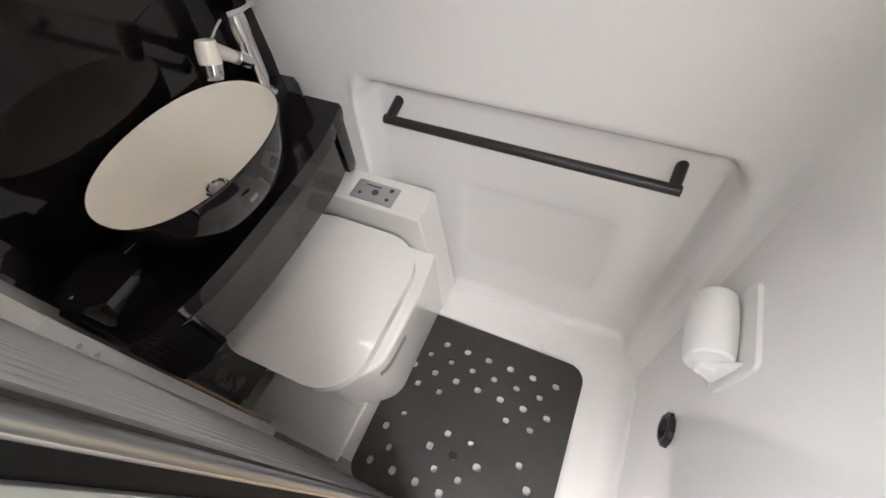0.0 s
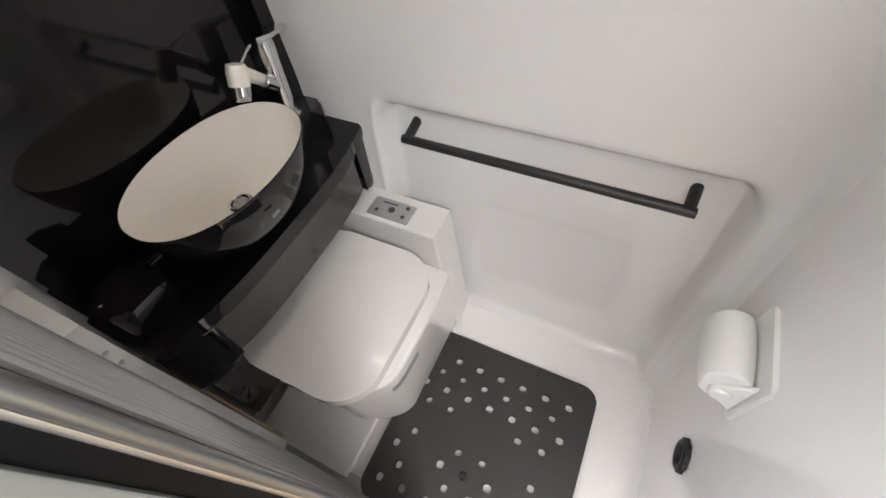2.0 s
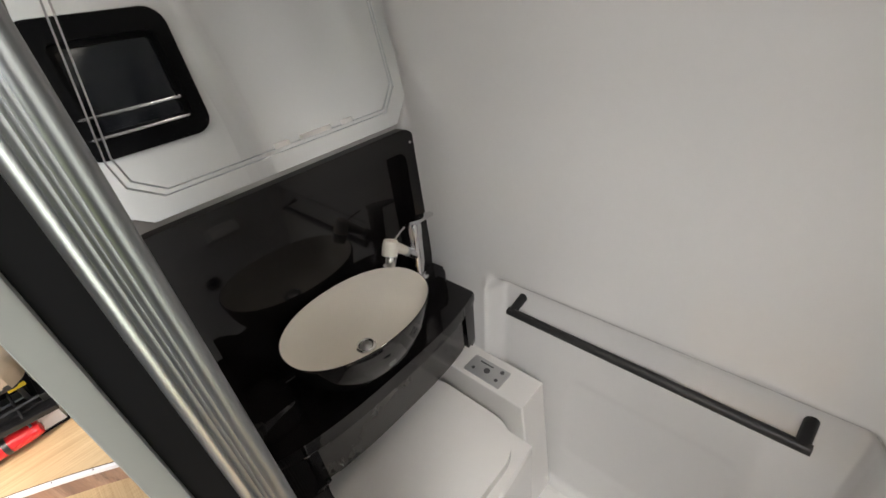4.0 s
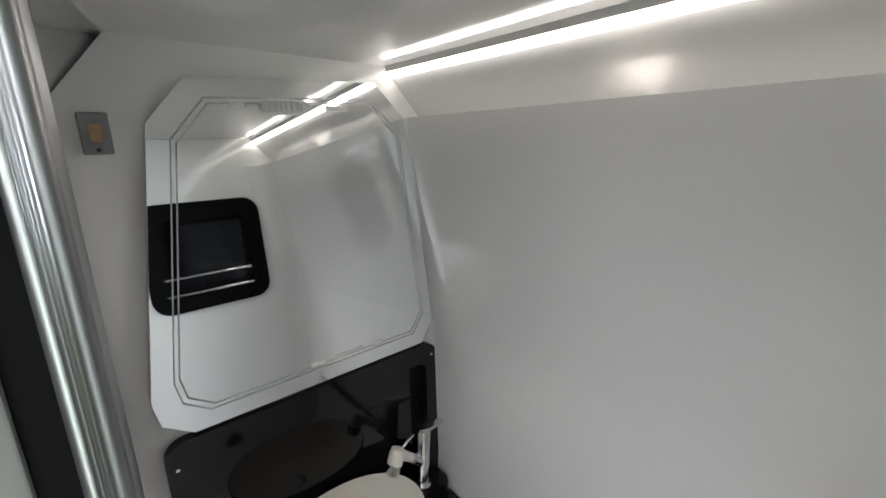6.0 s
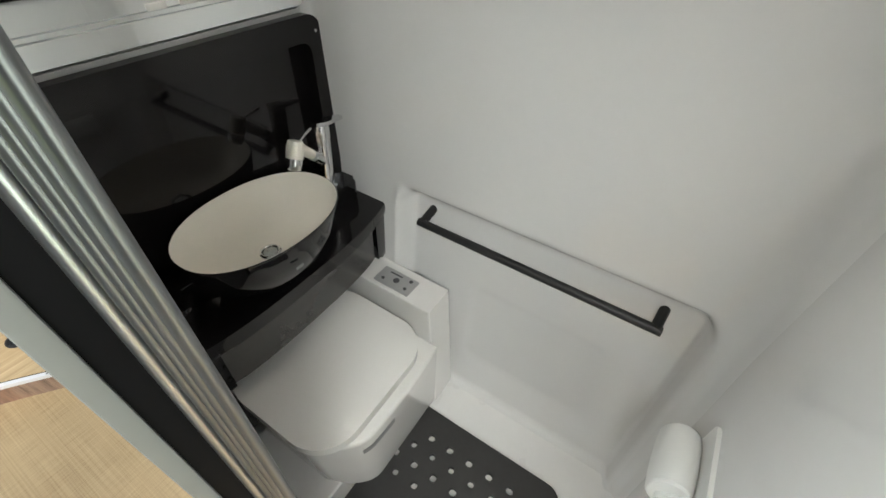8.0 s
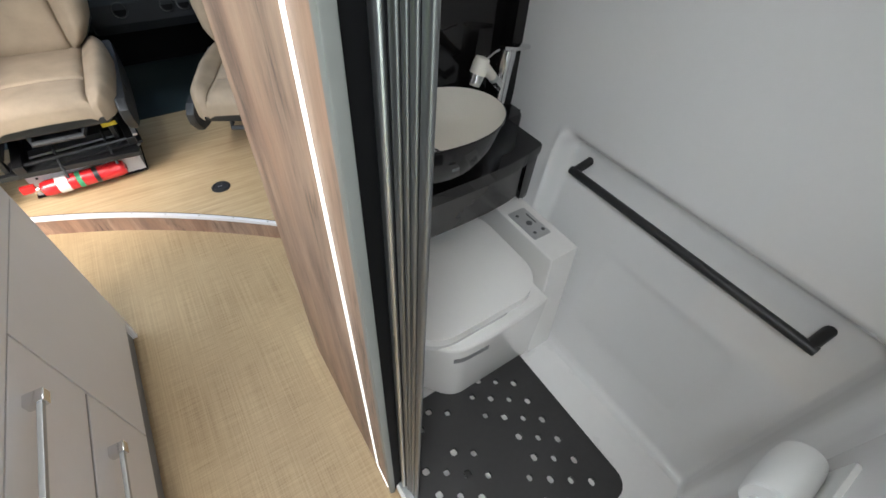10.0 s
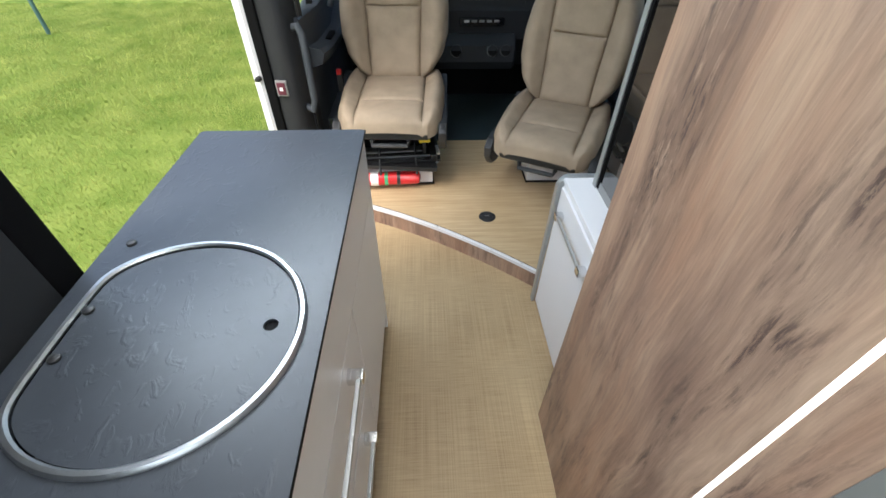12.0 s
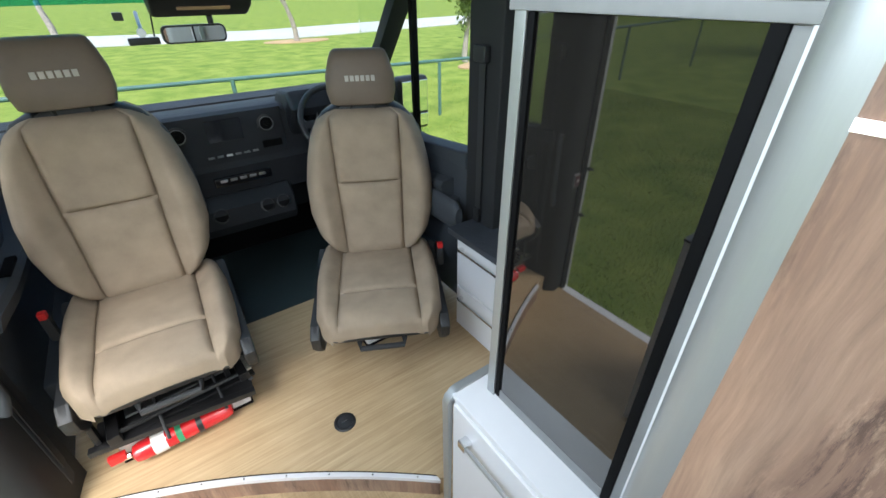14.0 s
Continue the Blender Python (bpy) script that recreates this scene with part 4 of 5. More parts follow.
part("drawer_front", box(0.186, 0.196, 0.795, 1.25, 0.02, 0.64, 0.003), CABINET_W, low)
part("top", box(0.19, 0.9, 0.832, 1.26, 0.655, 0.672, 0.003), CABINET_W, low)
edge = [(0.172, 0.0), (0.172, 0.63)] + [(0.217 - 0.045 * math.cos(radians(a)), 0.63 + 0.045 * math.sin(radians(a))) for a in range(10, 91, 10)] + [(0.4, 0.675), (0.4, 0.668), (0.2, 0.655), (0.186, 0.63), (0.186, 0.0)]
part("edge_post", prism(edge, "y", 1.255, 1.282, 0.004), ALU_SOFT, low, "rounded silver edge post")
bar_handle(low, 0.186, 0.897, 1.175, 0.56)

# small drawer unit beside the driver's seat
side = thing("drawer_unit", "white drawer unit with a dark slate top", "drawer unit", (0.82, 1.6, 0.1))
part("body", box(0.765, 0.92, 1.284, 1.985, 0.1, 0.66), CABINET_W, side)
part("top", box(0.715, 0.93, 1.284, 2.0, 0.66, 0.69, 0.004), SLATE, side, "dark slate-look top")
for z0, z1 in ((0.12, 0.36), (0.375, 0.645)):
    d = part("drawer", box(0.753, 0.765, 1.29, 1.975, z0, z1, 0.003), CABINET_W, side)
    bm = box(0.725, 0.753, 1.66, 1.68, z1 - 0.06, z1 - 0.045, 0.002)
    box(0.725, 0.753, 1.92, 1.94, z1 - 0.06, z1 - 0.045, 0.002, bm=bm)
    box(0.725, 0.735, 1.66, 1.94, z1 - 0.058, z1 - 0.047, 0.002, bm=bm)
    part("handle", bm, CHROME, d, "chrome bar handle")

# ---- kitchen ----
kit = thing("kitchen_unit", "pale grey kitchen base unit with drawers and a door", "cabinet", (-0.72, 0.2, 0.0))
# grey carcass puts the shade of the gaps between fronts into colour
part("carcass", box(-0.945, -0.505, -1.2, 1.13, 0.0, 0.78), GREY_TRIM, kit)
part("kick", box(-0.507, -0.503, -1.2, 1.128, 0.0, 0.1), GREY_TRIM, kit)
part("rail", box(-0.505, -0.487, -1.2, 1.147, 0.716, 0.9095, 0.001), CABINET_G, kit)
part("door", box(-0.505, -0.487, 0.648, 1.147, 0.1, 0.712, 0.0015), CABINET_G, kit)
part("end_panel", box(-0.945, -0.487, 1.13, 1.147, 0.0, 0.715), CABINET_G, kit)
for y0, y1 in ((0.02, 0.642), (-0.62, 0.014)):
    d1 = part("drawer", box(-0.505, -0.487, y0, y1, 0.436, 0.711, 0.0015), CABINET_G, kit)
    d2 = part("drawer", box(-0.505, -0.487, y0, y1, 0.1, 0.422, 0.0015), CABINET_G, kit)
    for d, z in ((d1, 0.662), (d2, 0.348)):
        bar_handle(d, -0.487, y0 + 0.19, y0 + 0.475, z, out=-0.036)
    part("finger_groove", box(-0.5, -0.49, y0, y1, 0.4225, 0.4355), GREY_TRIM, kit)
top = thing("worktop", "dark blue-grey slate-look laminate worktop", "worktop", (-0.72, 0.2, 0.9))
CX, CY, CR = -0.735, 0.43, 0.217


def sink_ring(off, n=80):
    """A circle flattened along the window side, set out by off."""
    out, xl = [], -0.908 - off
    for i in range(n):
        a = 2 * math.pi * i / n
        x = CX + (CR + off) * math.cos(a)
        out.append((0.5 * (x + xl + math.sqrt((x - xl) ** 2 + 0.0005)), CY + (CR + off) * math.sin(a)))
    return out



part("slab", plate_with_holes(rrect(-0.95, -0.481, -1.2, 1.149, 0.012, 3), [sink_ring(-0.004)], 0.91, 0.92), SLATE, top)
part("edge_band", box(-0.482, -0.4797, -1.2, 1.149, 0.911, 0.9195), SEAL, top)
sink = thing("sink", "round sink with a bright rim and a fitted slate lid", "sink", (CX, CY, 0.9))
part("rim", loft([[(x, y, z) for x, y in sink_ring(o)] for o, z in ((-0.005, 0.92), (-0.0065, 0.925), (-0.003, 0.929), (0.003, 0.929), (0.0065, 0.925), (0.007, 0.9205))], False), ALU, sink, "brushed steel rim")
part("lid", plate_with_holes(sink_ring(-0.0085), [sup(-0.57, 0.442, 0.0125, 0.0125, 2, 16)], 0.905, 0.921), SLATE, sink, "slate-look lid with a finger hole")
# black bowl colour stands in for the shade below the finger hole
part("bowl", loft([[(x, y, z) for x, y in sink_ring(o)] for o, z in ((-0.009, 0.915), (-0.02, 0.8), (-0.15, 0.79))]), SEAL, sink)
for x, y in ((-0.903, 0.658), (-0.888, 0.483), (-0.885, 0.387)):
    kn = thing("push_button", "small dark round push button on the worktop", "button", (x, y, 0.92), "buttons on the worktop")
    part("stud", lathe([(0.0095, 0), (0.0095, 0.004), (0.007, 0.006), (0.0006, 0.0065)], (x, y, 0.92 if y > 0.6 else 0.921), n=16), BLACK_MAT, kn)

# ---- cab seats ----
def cushion_part(rings, material, name, parent, label=""):
    return part(name, loft(rings), material, parent, label, 65)


def build_seat():
    """A swivel cab seat at the origin that faces -y, its floor at z = 0."""
    s = thing("cab_seat", "taupe fabric swivel cab seat with brown leather headrest", "seat", (0, 0, 0), "swivelled cab seats")
    lean = 0.2
    def ease(q):
        q = min(max(q, 0.0), 1.0)
        return q * q * (3 - 2 * q)

    def rim(q):
        q = min(max(q, 0.0), 1.0)
        return 1 - math.sqrt(1 - q * q)

    def along(table, q):
        return float(np.interp(q, [a for a, _ in table], [v for _, v in table]))
    CW = [(-0.25, 0.185), (-0.215, 0.222), (-0.15, 0.25), (0.05, 0.262), (0.2, 0.262), (0.31, 0.25)]

    def cushion_at(u, y):
        w = along(CW, y)
        t, ts = abs(u), min(0.92, 0.16 / w)
        z = 0.452 + 0.03 * ease((t - ts) / 0.22) * ease((y + 0.27) / 0.2) - max(0.08 * rim((t - 0.84) / 0.16), 0.062 * rim((-0.165 - y) / 0.086)) + 0.012 * ease((y + 0.1) / 0.2)
        z -= 0.011 * math.exp(-((t - ts) * w / 0.007) ** 2)
        if t < ts:
            z -= 0.009 * math.exp(-((y + 0.05) / 0.007) ** 2) - 0.008 * (1 - (t / ts) ** 2)
        return (u * w, y, z)

    ya, yb = steps(-0.249, -0.05, 20), steps(-0.05, 0.30, 22)

    def seat_u(y):
        return min(0.92, 0.16 / along(CW, y))

    def cush(name, lo, hi, ys):
        part(name, pad(lambda k, y: cushion_at(lo(y) + (hi(y) - lo(y)) * k, y), steps(0, 1, 16), ys, (0, 0, -0.045)), FABRIC, s, "", 65)
    cush("seat_front", lambda y: -seat_u(y), seat_u, ya)
    cush("seat", lambda y: -seat_u(y), seat_u, yb)
    cush("side_bolster", lambda y: -0.999, lambda y: -seat_u(y), ya + yb[1:])
    cush("side_bolster", seat_u, lambda y: 0.999, ya + yb[1:])
    for sx in (-1, 1):
        part("side_shell", prism([(-0.17, 0.24), (-0.22, 0.3), (-0.225, 0.355), (-0.18, 0.392), (0.2, 0.40), (0.32, 0.46), (0.36, 0.42), (0.33, 0.28), (0.1, 0.23), (-0.1, 0.23)], "x", sx * 0.235, sx * 0.275, 0.01), SEAT_PLASTIC, s, "dark plastic side shell")
    part("front_shell", box(-0.2, 0.2, -0.215, 0.24, 0.305, 0.385, 0.02, 3), SEAT_PLASTIC, s)
    part("pull_bar", tube([(-0.09, -0.2, 0.30), (-0.085, -0.235, 0.29), (0.085, -0.235, 0.29), (0.09, -0.2, 0.30)], 0.012, 8), SEAT_PLASTIC, s)
    # backrest
    B = 0.30
    BW = [(0.44, 0.15), (0.5, 0.205), (0.58, 0.252), (0.68, 0.277), (0.8, 0.277), (0.92, 0.26), (1.0, 0.24), (1.06, 0.212), (1.1, 0.17), (1.118, 0.13)]

    def back_u(z):
        return min(0.8, (0.132 + 0.012 * ease((z - 0.5) / 0.5)) / along(BW, z))

    def back_at(u, z):
        w = along(BW, z)
        t, ts = abs(u), back_u(z)
        y = B + (z - 0.5) * lean - 0.055 - 0.05 * ease((t - ts) / 0.25) * ease((1.1 - z) / 0.3) * ease((z - 0.42) / 0.15)
        y += 0.11 * rim((t - 0.78) / 0.22) + 0.07 * rim((z - 1.04) / 0.08) + 0.06 * rim((0.52 - z) / 0.085)
        y += 0.012 * math.exp(-((t - ts) * w / 0.007) ** 2)
        if t < ts:
            y += 0.009 * math.exp(-((z - 0.81) / 0.006) ** 2) - 0.008 * (1 - (t / ts) ** 2)
        return (u * w, y, z)
    za, zb = steps(0.442, 0.81, 26), steps(0.81, 1.117, 24)

    def rest(name, lo, hi, zs):
        part(name, pad(lambda k, z: back_at(lo(z) + (hi(z) - lo(z)) * k, z), steps(0, 1, 16), zs, (0, 0.05, 0)), FABRIC, s, "", 65)
    rest("lower_back", lambda z: -back_u(z), back_u, za)
    rest("upper_back", lambda z: -back_u(z), back_u, zb)
    rest("back_bolster", lambda z: -0.999, lambda z: -back_u(z), za + zb[1:])
    rest("back_bolster", back_u, lambda z: 0.999, za + zb[1:])
    rings = []
    for z, w in ((0.42, 0.16), (0.55, 0.245), (0.7, 0.282), (0.85, 0.276), (1.02, 0.237), (1.1, 0.18), (1.132, 0.12)):
        rings.append([(px, (z - 0.5) * lean + B + 0.05 + py, z) for px, py in sup(0, 0, w, 0.05, 3, 28)])
    cushion_part(rings, SEAT_PLASTIC, "back_shell", s, "dark plastic back shell")
    # headrest
    rings = []
    for z, w, d in ((1.14, 0.118, 0.035), (1.147, 0.13, 0.047), (1.195, 0.142, 0.055), (1.255, 0.14, 0.055), (1.32, 0.122, 0.05), (1.348, 0.11, 0.04), (1.357, 0.095, 0.025)):
        rings.append([(px, (z - 0.5) * lean + B - 0.005 + py, z) for px, py in sup(0, 0, w, d, 3.6, 30)])
    h = cushion_part(rings, LEATHER, "headrest", s, "brown leather headrest")
    for i in range(6):
        x = 0.052 - i * 0.0208
        z = 1.25
        part("stitched_mark", box(x - 0.0075, x + 0.0075, (z - 0.5) * lean + B - 0.0635, (z - 0.5) * lean + B - 0.058, z - 0.011, z + 0.011), THREAD, h, "pale stitched mark")
    for x in (-0.05, 0.05):
        part("headrest_post", tube([(x, 0.6 * lean + B, 1.08), (x, 0.61 * lean + B, 1.16)], 0.006, 8), STEEL_BLACK, s)
    bk = part("buckle", box(-0.305, -0.275, 0.17, 0.20, 0.40, 0.50, 0.006), SEAT_PLASTIC, s)
    part("button", box(-0.302, -0.278, 0.168, 0.196, 0.498, 0.525, 0.004), RED_PLASTIC, bk, "red release button")
    part("wheel_knob", lathe([(0.03, 0), (0.03, 0.012), (0.026, 0.016), (0.001, 0.016)], (0.262, 0.02, 0.36), (1, 0, 0), 20), SEAT_PLASTIC, s)
    return s


def build_base(cx_, cy_, name, label, yaw, extinguisher):
    """White seat box with a black swivel frame on top."""
    b = thing(name, label, "seat base", (cx_, cy_, 0.1), "seat bases")
    x0, x1, y0, y1 = cx_ - 0.235, cx_ + 0.225, cy_ - 0.2, cy_ + 0.22
    part("seat_box", box(x0, x1, y0, y1, 0.1, 0.255, 0.006), CABINET_W, b, "white painted steel box")
    part("floor_trim", box(x0 - 0.006, x1 + 0.006, y0 - 0.006, y1, 0.1, 0.112, 0.003), SEAL, b, "black floor sealing trim")
    if not extinguisher:
        x0, x1, y0 = x0 + 0.06, x1 - 0.06, y0 + 0.1
    m = Matrix.Translation((cx_, cy_, 0)) @ pose(0, 0, 0, 0, 0, yaw) @ Matrix.Translation((-cx_, -cy_, 0))
    part("swivel_plate", turn(box(x0 - 0.02, x1 + 0.03, y0 - 0.04, y1, 0.262, 0.275, 0.003), m), STEEL_BLACK, b)
    for sx in (x0 + 0.01, x1 - 0.01):
        part("rail", turn(box(sx - 0.02, sx + 0.02, y0 - 0.06, y1 + 0.05, 0.275, 0.315, 0.006), m), STEEL_BLACK, b)
        part("link_arm", turn(box(sx - 0.06, sx - 0.04, y0 - 0.02, y0 + 0.02, 0.275, 0.40, 0.004), m), STEEL_BLACK, b)
    for i in range(7):
        part("spring_coil", turn(box(x1 + 0.004, x1 + 0.024, y0 - 0.052 + i * 0.014, y0 - 0.044 + i * 0.014, 0.312, 0.324, 0.002), m), ALU, b)
    if extinguisher:
        skew = Matrix.Translation((cx_, y0 - 0.07, 0)) @ pose(0, 0, 0, 0, 0, -6) @ Matrix.Translation((-cx_, 0.07 - y0, 0))
        part("front_rail", turn(box(x0 - 0.06, x1 + 0.025, y0 - 0.09, y0 - 0.06, 0.25, 0.275, 0.004), skew), STEEL_BLACK, b, "black pressed steel front rail")
        part("tray_plate", turn(box(x0 - 0.05, x1 + 0.02, y0 - 0.06, y0 + 0.06, 0.252, 0.26, 0.002), skew), STEEL_BLACK, b)
        for k in (0, 1):
            part("frame_bolt", lathe([(0.009, 0), (0.009, 0.004), (0.005, 0.006), (0.0006, 0.006)], (x0 - 0.035 + k * 0.52, y0 - 0.03, 0.2605), n=10), ALU, b)
    part("cross_bar", turn(tube([(x0, y0 - 0.03, 0.30), (x1, y0 - 0.03, 0.30)], 0.009, 8), m), STEEL_BLACK, b)
    part("cross_plate", turn(box(x0 + 0.05, x1 - 0.05, y0 + 0.03, y0 + 0.09, 0.29, 0.30), m), ALU, b)
    part("tag", turn(box(x1 - 0.09, x1 - 0.03, y0 - 0.045, y0 - 0.04, 0.385, 0.405), m), YELLOW, b, "yellow warning tag")
    for i in range(2):
        part("lever", turn(tube([(x0 + 0.15 + 0.2 * i, y0 + 0.05, 0.33), (x0 + 0.15 + 0.2 * i, y0 - 0.08, 0.27), (x0 + 0.15 + 0.2 * i, y0 - 0.1, 0.225)], 0.006, 8), m), SEAT_PLASTIC, b)
        part("screw", lathe([(0.006, 0), (0.005, 0.004), (0.0006, 0.004)], (x0 + 0.04 + 0.38 * i, y0, 0.2), (0, -1, 0), 10), STEEL_BLACK, b)
    return b


seat = build_seat()
seat.matrix_basis = pose(-0.475, 2.19, 0.14, 0, 0, -3) @ Matrix.Diagonal((1.06, 1.0, 1.0, 1.0))
seat2 = copy_thing(seat, pose(0.365, 2.05, 0.045, 0, 0, -27))
for child in seat2.children:
    if child.name.startswith("buckle"):
        child.matrix_basis = Matrix.Translation((0.58, 0, 0)) @ child.matrix_basis
build_base(-0.49, 2.3, "swivel_base", "white seat box with a black swivel frame and levers", 4, True)
build_base(0.53, 2.3, "swivel_base", "white seat box with a black swivel plate", -20, False)

ext = thing("fire_extinguisher", "small red fire extinguisher clipped to the seat box", "fire extinguisher", (-0.52, 2.06, 0.12))
AX = (1, 0.02, 0.02)
part("cylinder", lathe([(0.012, -0.2), (0.031, -0.19), (0.038, -0.168), (0.039, 0.12), (0.032, 0.147), (0.012, 0.155)], (-0.49, 2.06, 0.168), AX, 24), RED, ext)
part("neck", lathe([(0.012, -0.235), (0.014, -0.2)], (-0.49, 2.062, 0.175), AX, 12), CHROME, ext)
part("handle", box(-0.755, -0.70, 2.045, 2.07, 0.165, 0.2, 0.004), RED_PLASTIC, ext)
part("label", lathe([(0.0395, -0.13), (0.0395, -0.085)], (-0.49, 2.06, 0.168), AX, 24, caps=False), LABEL_W, ext, "white label band")
part("green_mark", lathe([(0.0396, -0.05), (0.0396, -0.03)], (-0.49, 2.06, 0.168), AX, 24, caps=False), LABEL_G, ext, "green label mark")
part("clip", lathe([(0.041, 0.02), (0.041, 0.04)], (-0.49, 2.06, 0.168), AX, 24, caps=False), STEEL_BLACK, ext)

# ---- cab ----
dash = thing("dashboard", "dark grey van dashboard with screen, vents and controls", "dashboard", (0, 3.2, 0.4))
sec = [(3.08, 0.62), (3.06, 0.80), (3.09, 0.84), (3.11, 1.05), (3.16, 1.075), (3.4, 1.06), (3.62, 1.02), (3.62, 0.4), (3.3, 0.38), (3.22, 0.6)]
part("body", prism(sec, "x", -0.9, 0.92, 0.01), DASH, dash)
part("centre_console", prism([(3.03, 0.44), (2.99, 0.5), (3.0, 0.60), (3.06, 0.66), (3.3, 0.66), (3.3, 0.40)], "x", -0.25, 0.33, 0.02, 3), DASH, dash)
sc = part("screen_panel", prism([(3.075, 0.83), (3.09, 1.075), (3.13, 1.085), (3.12, 0.83)], "x", -0.2, 0.37, 0.01), DASH, dash)
part("screen", prism([(3.0705, 0.945), (3.0775, 1.05), (3.09, 1.05), (3.085, 0.945)], "x", -0.025, 0.148), SCREEN, sc, "dark display screen")
for x in (-0.155, 0.275):
    v = part("air_vent", lathe([(0.045, 0.0), (0.045, 0.012), (0.036, 0.016), (0.034, 0.004)], (x, 3.085, 1.0), (0, -1, 0.06), 28), BLACK_MAT, sc, "round air vent")
    part("vent_core", lathe([(0.033, 0.004), (0.014, 0.006), (0.012, 0.012), (0.0006, 0.012)], (x, 3.085, 1.0), (0, -1, 0.06), 20), SEAL, v)
    part("vent_ring", lathe([(0.037, 0.0155), (0.037, 0.0175), (0.034, 0.0175), (0.034, 0.0155)], (x, 3.085, 1.0), (0, -1, 0.06), 28, caps=False), GREY_TRIM, v)
for i in range(6):
    part("switch", box(-0.05 + i * 0.045, -0.02 + i * 0.045, 3.068, 3.08, 0.862, 0.872, 0.001), LABEL_W if i == 2 else GREY_TRIM, sc)
# solid black slab stands in for the shade of a tray hollow
part("tray_shade", box(0.235, 0.34, 3.068, 3.082, 0.87, 0.91, 0.006), SEAL, sc)
cl = part("climate_panel", box(-0.06, 0.24, 3.045, 3.07, 0.71, 0.76, 0.006), SCREEN, dash, "climate control strip")
for i in range(5):
    part("key", box(-0.03 + i * 0.05, 0.005 + i * 0.05, 3.04, 3.047, 0.735, 0.75, 0.002), ALU if i in (0, 4) else GREY_TRIM, cl)
for x, r in ((-0.08, 0.042), (0.168, 0.04), (0.258, 0.04)):
    c = part("cup_holder", lathe([(r, 0.0), (r, 0.012), (r - 0.006, 0.014), (r - 0.008, -0.0)], (x, 3.0, 0.57), (0, -0.9, 0.45), 26), BLACK_MAT, dash, "round cup holder")
    # flat black disc in place of the shade inside the cup hole
    part("cup_shade", lathe([(r - 0.008, 0.003), (0.0006, 0.002)], (x, 3.0, 0.57), (0, -0.9, 0.45), 22), SEAL, c)
part("binnacle", prism([(2.98, 1.03), (2.97, 1.07), (3.05, 1.15), (3.25, 1.13), (3.35, 1.05), (3.3, 0.95), (3.1, 0.9)], "x", 0.4, 0.78, 0.03, 3), DASH, dash, "instrument hood")
part("dial", lathe([(0.045, 0), (0.045, 0.004), (0.04, 0.002), (0.001, 0.002)], (0.49, 2.985, 1.03), (0, -1, 0.35), 26), SCREEN, dash)
part("dial_ring", lathe([(0.046, 0.002), (0.046, 0.007), (0.042, 0.007), (0.041, 0.002)], (0.49, 2.985, 1.03), (0, -1, 0.35), 26, caps=False), ALU, dash)
structure("firewall", box(-0.97, 0.97, 3.45, 3.62, 0.0, 0.95), SEAL, "dark firewall below the dashboard", "wall")
wheel = thing("steering_wheel", "black leather steering wheel", "steering wheel", (0.6, 2.9, 1.0))
wm = Matrix.Translation((0.6, 2.9, 1.0)) @ pose(0, 0, 0, 62, 0, 0)
part("rim", turn(tube([(0.185 * math.cos(a * math.pi / 24), 0.185 * math.sin(a * math.pi / 24), 0) for a in range(49)], 0.016, 10), wm), SEAT_PLASTIC, wheel)
part("hub", turn(lathe([(0.075, -0.03), (0.08, 0.0), (0.06, 0.025), (0.001, 0.03)], (0, 0, 0), n=24), wm), SEAT_PLASTIC, wheel)
for a in (0, 180, 270):
    part("spoke", turn(turn(box(0.06, 0.18, -0.02, 0.02, -0.012, 0.008, 0.006), pose(0, 0, 0, 0, 0, a)), wm), SEAT_PLASTIC, wheel)

# windscreen, pillars, roof over the cab
structure("ceiling_cab", prism([(2.0, 2.12), (2.0, 2.0), (2.35, 1.90), (2.72, 1.80), (2.74, 1.86), (2.4, 2.12)], "x", -0.98, 0.98), PILLAR, "dark lining above the windscreen", "ceiling")
ws = thing("window_2", "curved laminated windscreen with a green sun strip", "window", (0, 3.3, 1.0), kind="structure")


def screen_sheet(z0, z1, inward, thick, n=24, m=10):
    """A strip of the swept windscreen between two heights: the sides fall back towards the doors."""
    def at(x, z, d):
        y = 2.735 + (1.83 - z) * 1.106 - 0.42 * (abs(x) / 0.88) ** 2.6 * (1.0 - 0.35 * (z - 1.03) / 0.8)
        return (x, y - d, z)
    xs_, zs_ = steps(-0.89, 0.89, n), steps(z0, z1, m)
    return pad(lambda x, z: at(x, z, inward), xs_, zs_, (0, thick, 0))


p = part("pane", screen_sheet(1.03, 1.83, 0.0, 0.006), GLASS, ws)
p.visible_shadow = False
p = part("sun_strip", screen_sheet(1.575, 1.83, 0.01, 0.004), glass_mat("sun_strip_glass", (0.1, 0.5, 0.55)), ws, "green-tinted sun strip")
p.visible_shadow = False
structure("scuttle", box(-0.95, 0.95, 3.6, 3.8, 0.3, 1.035), DASH, "dark scuttle below the windscreen", "wall")
for sx, nm in ((-1, "left"), (1, "right")):
    bm = loft([[(sx * (0.875 + a), y + b * 0.5, z + b) for a, b in ((-0.035, -0.03), (0.05, -0.045), (0.06, 0.03), (-0.02, 0.045))] for y, z in ((3.2, 0.98), (3.12, 1.06), (2.83, 1.33), (2.6, 1.6), (2.42, 1.86), (2.2, 1.98))])
    structure("pillar_a_" + nm, bm, PILLAR, "dark trimmed windscreen pillar", "pillar")
    structure("header_" + nm, box(min(sx * 0.86, sx * 0.97), max(sx * 0.86, sx * 0.97), 1.9, 2.75, 1.82, 2.12), PILLAR, "dark lining above the cab door window", "wall")


